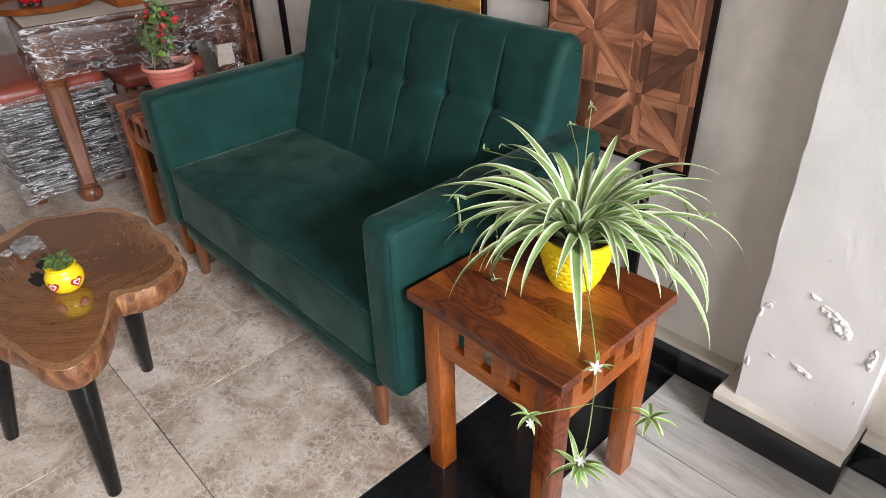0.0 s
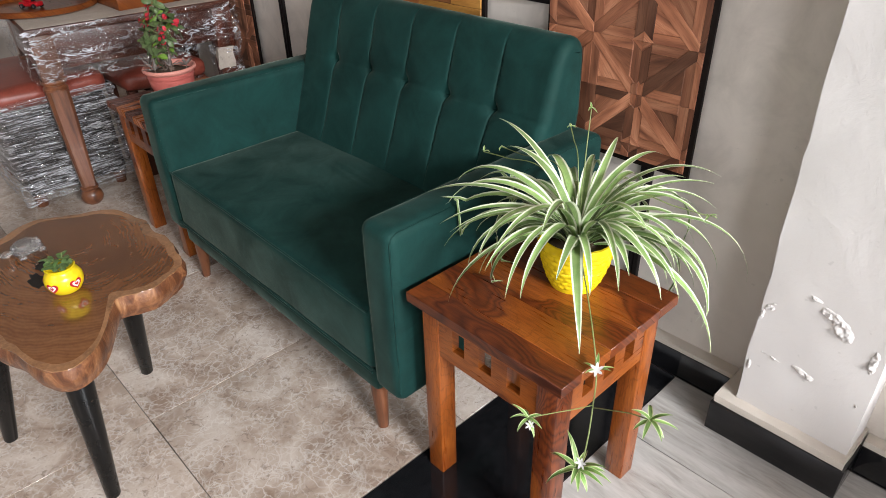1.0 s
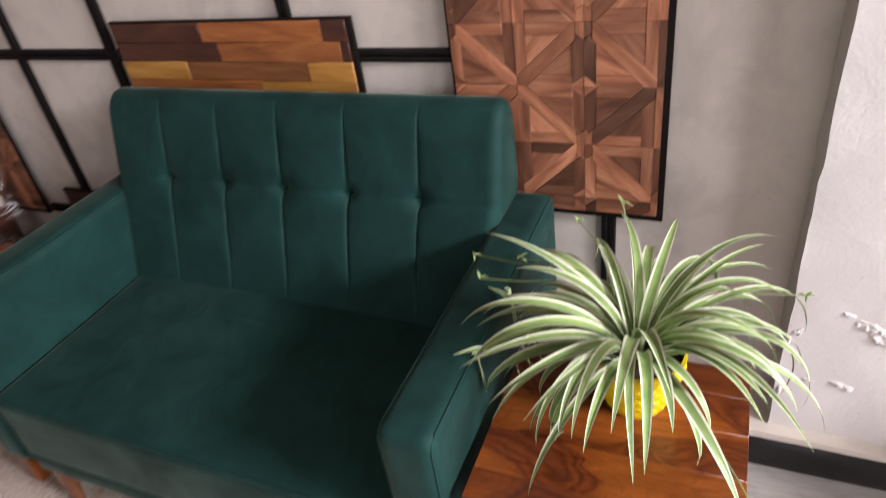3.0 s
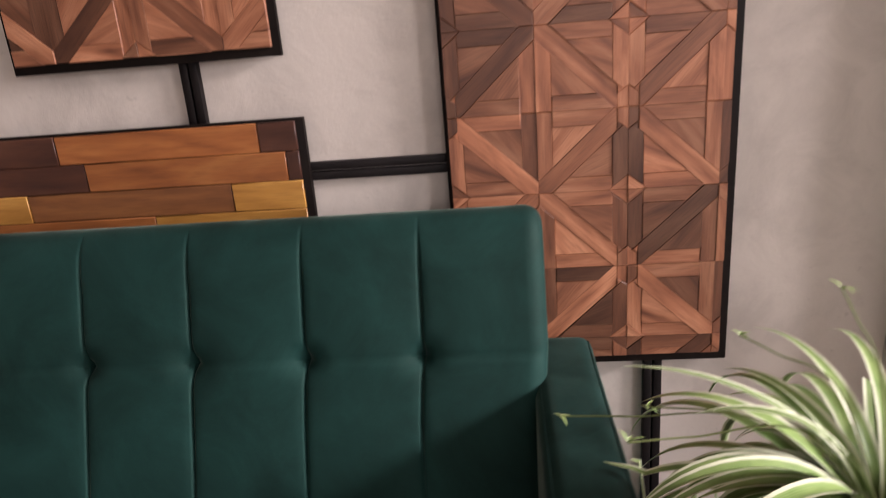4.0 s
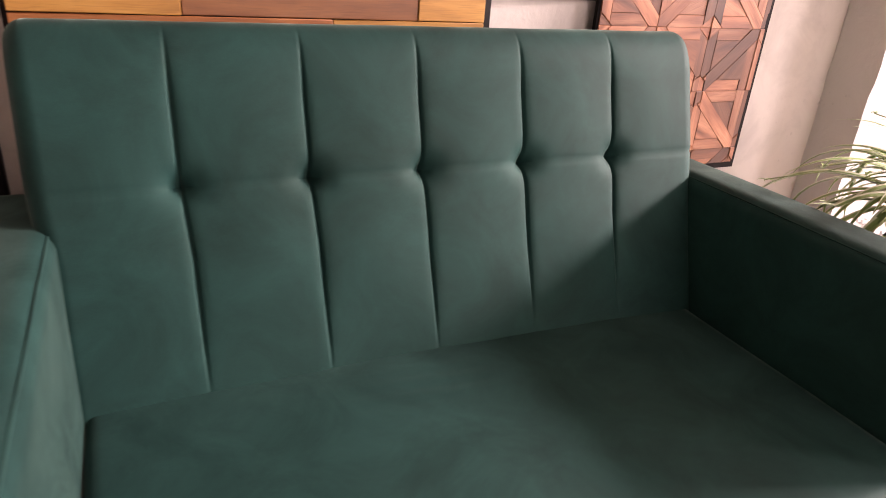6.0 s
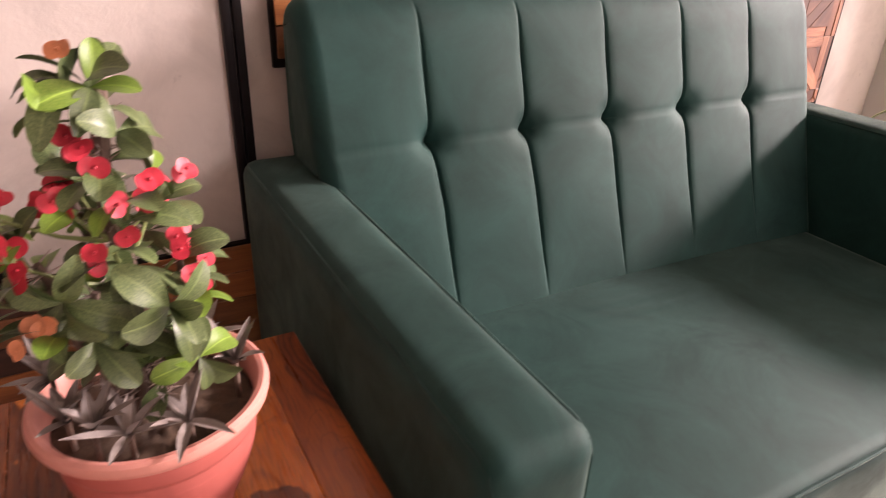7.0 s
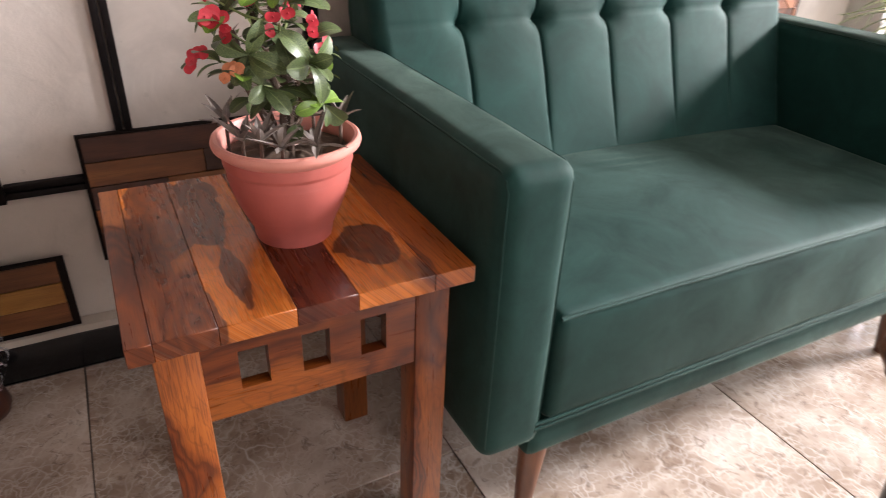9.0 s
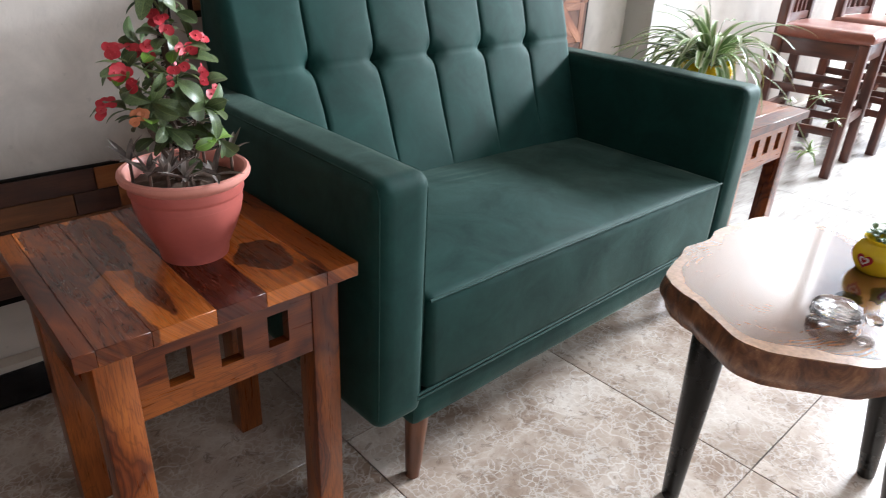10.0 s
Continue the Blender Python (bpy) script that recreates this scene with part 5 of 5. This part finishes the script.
def lump(centre, size, facets=1, jitter=0.0, seed=0):
    bm = bmesh.new()
    bmesh.ops.create_icosphere(bm, subdivisions=facets, radius=1, matrix=Matrix.Translation(centre) @ Matrix.Diagonal((*size, 1)))
    r = random.Random(seed)
    for v in bm.verts:
        v.co += Vector([r.uniform(-jitter, jitter) for _ in range(3)])
    return bm


part("shell", lump((0, 0, 0.021), (0.034, 0.028, 0.016), 3, 0.0014, 1), M["crystal"], turtle, smooth=False)
part("plastron", lump((0, 0, 0.011), (0.036, 0.030, 0.006), 2, 0.001, 2), M["crystal"], turtle, smooth=False)
part("head", lump((0.047, 0, 0.019), (0.014, 0.009, 0.009), 2, 0.0010, 3), M["crystal"], turtle, smooth=False)
for x, y in ((0.024, 0.025), (0.024, -0.025), (-0.024, 0.022), (-0.024, -0.022)):
    part("foot", lump((x, y, 0.0065), (0.010, 0.008, 0.0066), 1, 0.0005, 4), M["crystal"], turtle, smooth=False)

# ---- wrapped table, bench and what lies on it ----
def turned_leg(name, parent, x, y, top, w):
    h = w / 2
    # Legs near the wall (y > -0.3) take the darker brown, the front ones the lighter.
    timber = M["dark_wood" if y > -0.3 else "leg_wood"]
    leg = part(name, box((x - h, y - h, top - 0.17), (x + h, y + h, top), 0.003, axis=2, off=x * 9 + y), timber, parent, "turned and tapered wooden leg")
    bm = lathe([(h * 1.1, top - 0.172), (h * 1.18, top - 0.180), (h * 1.1, top - 0.19), (h * 0.95, top - 0.193), (h * 0.95, top - 0.198), (h * 1.12, top - 0.206), (h * 1.12, top - 0.214)], 24, at=(x, y, 0))
    part("collar", grain(bm, 2), timber, leg)
    bm = bmesh.new()
    rings = []
    for z, r in ((top - 0.214, h * 1.0), (top - 0.30, h * 0.98), (0.16, h * 0.76), (0.085, h * 0.68)):
        rings.append([bm.verts.new((x + r * sx, y + r * sy, z)) for sx, sy in ((-1, -0.7), (-0.7, -1), (0.7, -1), (1, -0.7), (1, 0.7), (0.7, 1), (-0.7, 1), (-1, 0.7))])
    for a, b in zip(rings, rings[1:]):
        for k in range(8):
            bm.faces.new((a[k], a[(k + 1) % 8], b[(k + 1) % 8], b[k]))
    bm.faces.new(rings[0]), bm.faces.new(rings[-1])
    part("shaft", grain(bm, 2, x), timber, leg)
    part("turned_foot", grain(lathe([(0, 0), (h * 0.62, 0.0), (h * 0.95, 0.012), (h * 1.12, 0.032), (h * 1.0, 0.054), (h * 0.72, 0.066), (h * 0.9, 0.074), (h * 0.9, 0.082), (h * 0.7, 0.088), (0, 0.088)], 24, at=(x, y, 0)), 2), timber, leg)


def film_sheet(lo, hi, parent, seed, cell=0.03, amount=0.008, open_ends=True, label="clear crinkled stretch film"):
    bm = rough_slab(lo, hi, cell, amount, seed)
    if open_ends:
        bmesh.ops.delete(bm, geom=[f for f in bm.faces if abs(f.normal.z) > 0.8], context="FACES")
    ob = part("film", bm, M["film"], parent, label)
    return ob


TX0, TX1, TY0, TY1, TZ = -1.96, -1.350, -0.70, 0.110, 0.752
table = thing("wrapped_table", "dark wooden dining table wrapped in clear stretch film", "table")
part("tabletop", box((TX0, TY0, TZ - 0.03), (TX1, TY1, TZ - 0.002), 0.006, axis=1), M["dark_wood"], table)
part("top_cover", box((TX0 + 0.012, TY0 + 0.012, TZ - 0.0018), (TX1 - 0.012, TY1 - 0.012, TZ), 0.0005), M["cream_cloth"], table, "pale cover sheet on the top")
part("apron", box((TX1 - 0.045, TY0 + 0.03, TZ - 0.165), (TX1 - 0.020, TY1 - 0.03, TZ - 0.031), 0.003, axis=1), M["dark_wood"], table, "dark wooden apron")
part("apron", box((TX0 + 0.03, TY0 + 0.02, TZ - 0.165), (TX1 - 0.05, TY0 + 0.045, TZ - 0.031), 0.003, axis=0), M["dark_wood"], table)
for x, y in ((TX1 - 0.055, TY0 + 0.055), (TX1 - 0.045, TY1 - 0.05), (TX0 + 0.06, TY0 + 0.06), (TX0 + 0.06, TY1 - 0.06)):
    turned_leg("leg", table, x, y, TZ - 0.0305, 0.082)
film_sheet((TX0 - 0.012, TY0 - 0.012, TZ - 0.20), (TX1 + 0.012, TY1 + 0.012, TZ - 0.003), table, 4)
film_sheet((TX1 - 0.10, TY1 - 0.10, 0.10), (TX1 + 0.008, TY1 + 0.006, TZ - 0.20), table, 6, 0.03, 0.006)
# Translucent plastic; the pale cloth colour stands in for the glare on it.
part("paper_flap", rough_slab((TX1 - 0.012, TY1 - 0.10, 0.47), (TX1 + 0.012, TY1 - 0.03, 0.56), 0.014, 0.016, 5), M["cream_cloth"], table, "loose crumpled plastic wrapping, coloured pale for its glare")
table.matrix_world = Matrix.Translation((TX1, TY0, 0)) @ Matrix.Rotation(radians(-5.5), 4, "Z") @ Matrix.Translation((-TX1, -TY0, 0))

bench = thing("wrapped_bench", "bench with red leather cushion wrapped in clear film", "bench")
BX0, BX1, BY0, BY1 = -2.05, -1.485, -0.86, -0.42
part("cushion", soft_box((BX0, BY0, 0.43), (BX1, BY1, 0.515), 0.03, 0.03, (0.01, 0.01, 0.02), 5, 0.004), M["leather"], bench, "rounded reddish leather cushion")
part("box", box((BX0 + 0.02, BY0 + 0.02, 0.06), (BX1 - 0.02, BY1 - 0.02, 0.43), 0.006), M["black"], bench)
for x in (BX0 + 0.05, BX1 - 0.05):
    for y in (BY0 + 0.05, BY1 - 0.05):
        part("foot", grain(lathe([(0, 0), (0.022, 0), (0.026, 0.03), (0.03, 0.0605), (0, 0.0605)], 16, at=(x, y, 0)), 2), M["leg_wood"], bench)
wrap = rough_slab((BX0 - 0.014, BY0 - 0.014, 0.035), (BX1 + 0.014, BY1 + 0.014, 0.47), 0.014, 0.004, 11)
bmesh.ops.delete(wrap, geom=[f for f in wrap.faces if abs(f.normal.z) > 0.8], context="FACES")
for v in wrap.verts:
    pleat = 0.011 * math.sin(v.co.z * 150 + 5 * noise.noise(v.co * 6)) * (0.4 + abs(noise.noise(v.co * 5)))
    v.co += Vector((1 if v.co.x > (BX0 + BX1) / 2 else -1, -1 if v.co.y < (BY0 + BY1) / 2 else 1, 0)) * pleat
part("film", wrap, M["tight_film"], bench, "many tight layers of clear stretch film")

chair_l = thing("leather_chair", "studded reddish leather chair seat beside the wrapped bench", "chair")
part("seat", soft_box((-1.80, -0.36, 0.40), (-1.46, 0.02, 0.48), 0.03, 0.03, (0.01, 0.01, 0.02), 7, 0.003), M["leather"], chair_l)
for x in (-1.77, -1.49):
    for y in (-0.33, -0.01):
        part("leg", box((x - 0.02, y - 0.02, 0), (x + 0.02, y + 0.02, 0.405), 0.003), M["dark_wood"], chair_l)

tray = thing("round_tray", "round wooden tray with a rim lying on the wrapped table", "tray", at=Matrix.Translation((-1.72, -0.52, TZ)))
part("tray_body", grain(lathe([(0, 0), (0.20, 0), (0.215, 0.006), (0.218, 0.024), (0.212, 0.028), (0.203, 0.024), (0.198, 0.012), (0, 0.011)], 64), 0), M["sheesham"], tray)
crate = thing("wooden_box", "stepped reddish wooden box stored on the wrapped table", "box", at=Matrix.Translation((-1.66, -0.10, TZ)))
part("lower_tier", box((-0.28, -0.22, 0), (0.26, 0.20, 0.07), 0.004, axis=0), M["sheesham"], crate)
part("upper_tier", box((-0.26, -0.20, 0.0705), (0.20, 0.16, 0.15), 0.004, axis=0, off=4), M["sheesham"], crate)
part("lid", box((-0.265, -0.205, 0.1505), (0.205, 0.165, 0.17), 0.003, axis=0, off=8), M["sheesham"], crate)
car = thing("toy_car", "small red toy car with black wheels on the tray", "toy car", at=Matrix.Translation((-1.70, -0.56, TZ + 0.012)) @ Matrix.Rotation(radians(35), 4, "Z"))
body = part("body", soft_box((-0.045, -0.02, 0.008), (0.045, 0.02, 0.026), 0.006, 0.006, (0, 0, 0.001)), M["red"], car)
part("cabin", soft_box((-0.024, -0.017, 0.0262), (0.018, 0.017, 0.040), 0.006, 0.006), M["red"], car)
part("windscreen", box((0.0185, -0.014, 0.028), (0.0195, 0.014, 0.037)), M["black"], body)
for x in (-0.028, 0.028):
    for y in (-0.021, 0.021):
        bm = lathe([(0, -0.004), (0.009, -0.004), (0.010, -0.002), (0.010, 0.002), (0.009, 0.004), (0, 0.004)], 18)
        bmesh.ops.transform(bm, matrix=Matrix.Translation((x, y, 0.010)) @ Matrix.Rotation(math.pi / 2, 4, "X"), verts=bm.verts)
        wheel = part("wheel", bm, M["black"], car)
        bm = lathe([(0, -0.0046), (0.005, -0.0046), (0.005, 0.0046), (0, 0.0046)], 14)
        bmesh.ops.transform(bm, matrix=Matrix.Translation((x, y, 0.010)) @ Matrix.Rotation(math.pi / 2, 4, "X"), verts=bm.verts)
        part("rim", bm, M["metal"], wheel)

# ---- far dining chairs ----
def tall_chair(at):
    """A counter-height chair: padded seat, four legs, stretchers and a slatted back."""
    c = thing("dining_chair", "dark brown wooden chair with padded leather seat", "chair", "dining chairs by the window", at)
    w, d, s = 0.20, 0.20, 0.60
    part("seat", soft_box((-w - 0.01, -d - 0.015, s), (w + 0.01, d - 0.01, s + 0.05), 0.02, 0.02, (0.004, 0.008, 0.012)), M["brown_leather"], c)
    for x in (-w + 0.022, w - 0.022):
        part("leg", box((x - 0.021, -d, 0), (x + 0.021, -d + 0.042, s), 0.003, axis=2), M["dark_wood"], c)
        part("back_post", box((x - 0.021, d - 0.042, 0), (x + 0.021, d, 1.08), 0.003, axis=2), M["dark_wood"], c)
        part("side_apron", box((x - 0.010, -d + 0.043, s - 0.075), (x + 0.010, d - 0.043, s - 0.001), 0.002, axis=1), M["dark_wood"], c)
        for z in (0.19, 0.36):
            part("stretcher", box((x - 0.010, -d + 0.043, z), (x + 0.010, d - 0.043, z + 0.035), 0.002, axis=1), M["dark_wood"], c)
    for y in (-d + 0.02, d - 0.02):
        part("apron", box((-w + 0.044, y - 0.01, s - 0.075), (w - 0.044, y + 0.01, s - 0.001), 0.002, axis=0), M["dark_wood"], c)
        part("stretcher", box((-w + 0.044, y - 0.01, 0.24), (w - 0.044, y + 0.01, 0.275), 0.002, axis=0), M["dark_wood"], c)
    for k in range(4):
        x = -0.10 + k * 0.066
        part("back_slat", box((x - 0.012, d - 0.03, s + 0.09), (x + 0.012, d - 0.012, 0.99), 0.002, axis=2), M["dark_wood"], c)
    part("top_rail", box((-w + 0.0435, d - 0.036, 0.99), (w - 0.0435, d - 0.006, 1.07), 0.006, axis=0), M["dark_wood"], c)
    part("low_rail", box((-w + 0.0435, d - 0.034, s + 0.055), (w - 0.0435, d - 0.008, s + 0.09), 0.003, axis=0), M["dark_wood"], c)
    return c


first = tall_chair(pose(2.33, -0.165, 0, 0, 0, 6))
copy_thing(first, pose(2.98, -0.20, 0, 0, 0, -4))
copy_thing(first, pose(3.55, -0.25, 0, 0, 0, 8))

# ---- floor pieces ----
TILE, JX, JY, GAP = 0.60, 0.047, -0.998, 0.0022


def slab_piece(name, x0, x1, y0, y1, material, thick=0.012):
    bm = box((x0 + GAP / 2, y0 + GAP / 2, -thick), (x1 - GAP / 2, y1 - GAP / 2, 0.0), 0.0008, 1)
    return part(name, bm, material, floor)


x = JX + TILE
while x > WEST:
    y = JY + 2 * TILE
    while y > SOUTH:
        slab_piece("floor_tile", max(x - TILE, WEST), min(x, STRIP0), max(y - TILE, SOUTH), min(y, 0.149), M["tile"])
        y -= TILE
    x -= TILE
for y0, y1 in ((-4.1, -2.3), (-2.3, -0.9), (-0.9, 0.149)):
    slab_piece("border_slab", STRIP0, STRIP1, y0, y1, M["granite"])
for k in range(4):
    for j, (y0, y1) in enumerate(((-4.1, -2.9), (-2.9, -1.85), (-1.85, -0.85), (-0.85, -0.12), (-0.12, 0.149))):
        slab_piece("marble_slab", STRIP1 + k * 0.87, min(STRIP1 + (k + 1) * 0.87, EAST), y0, y1, M["white_marble"])
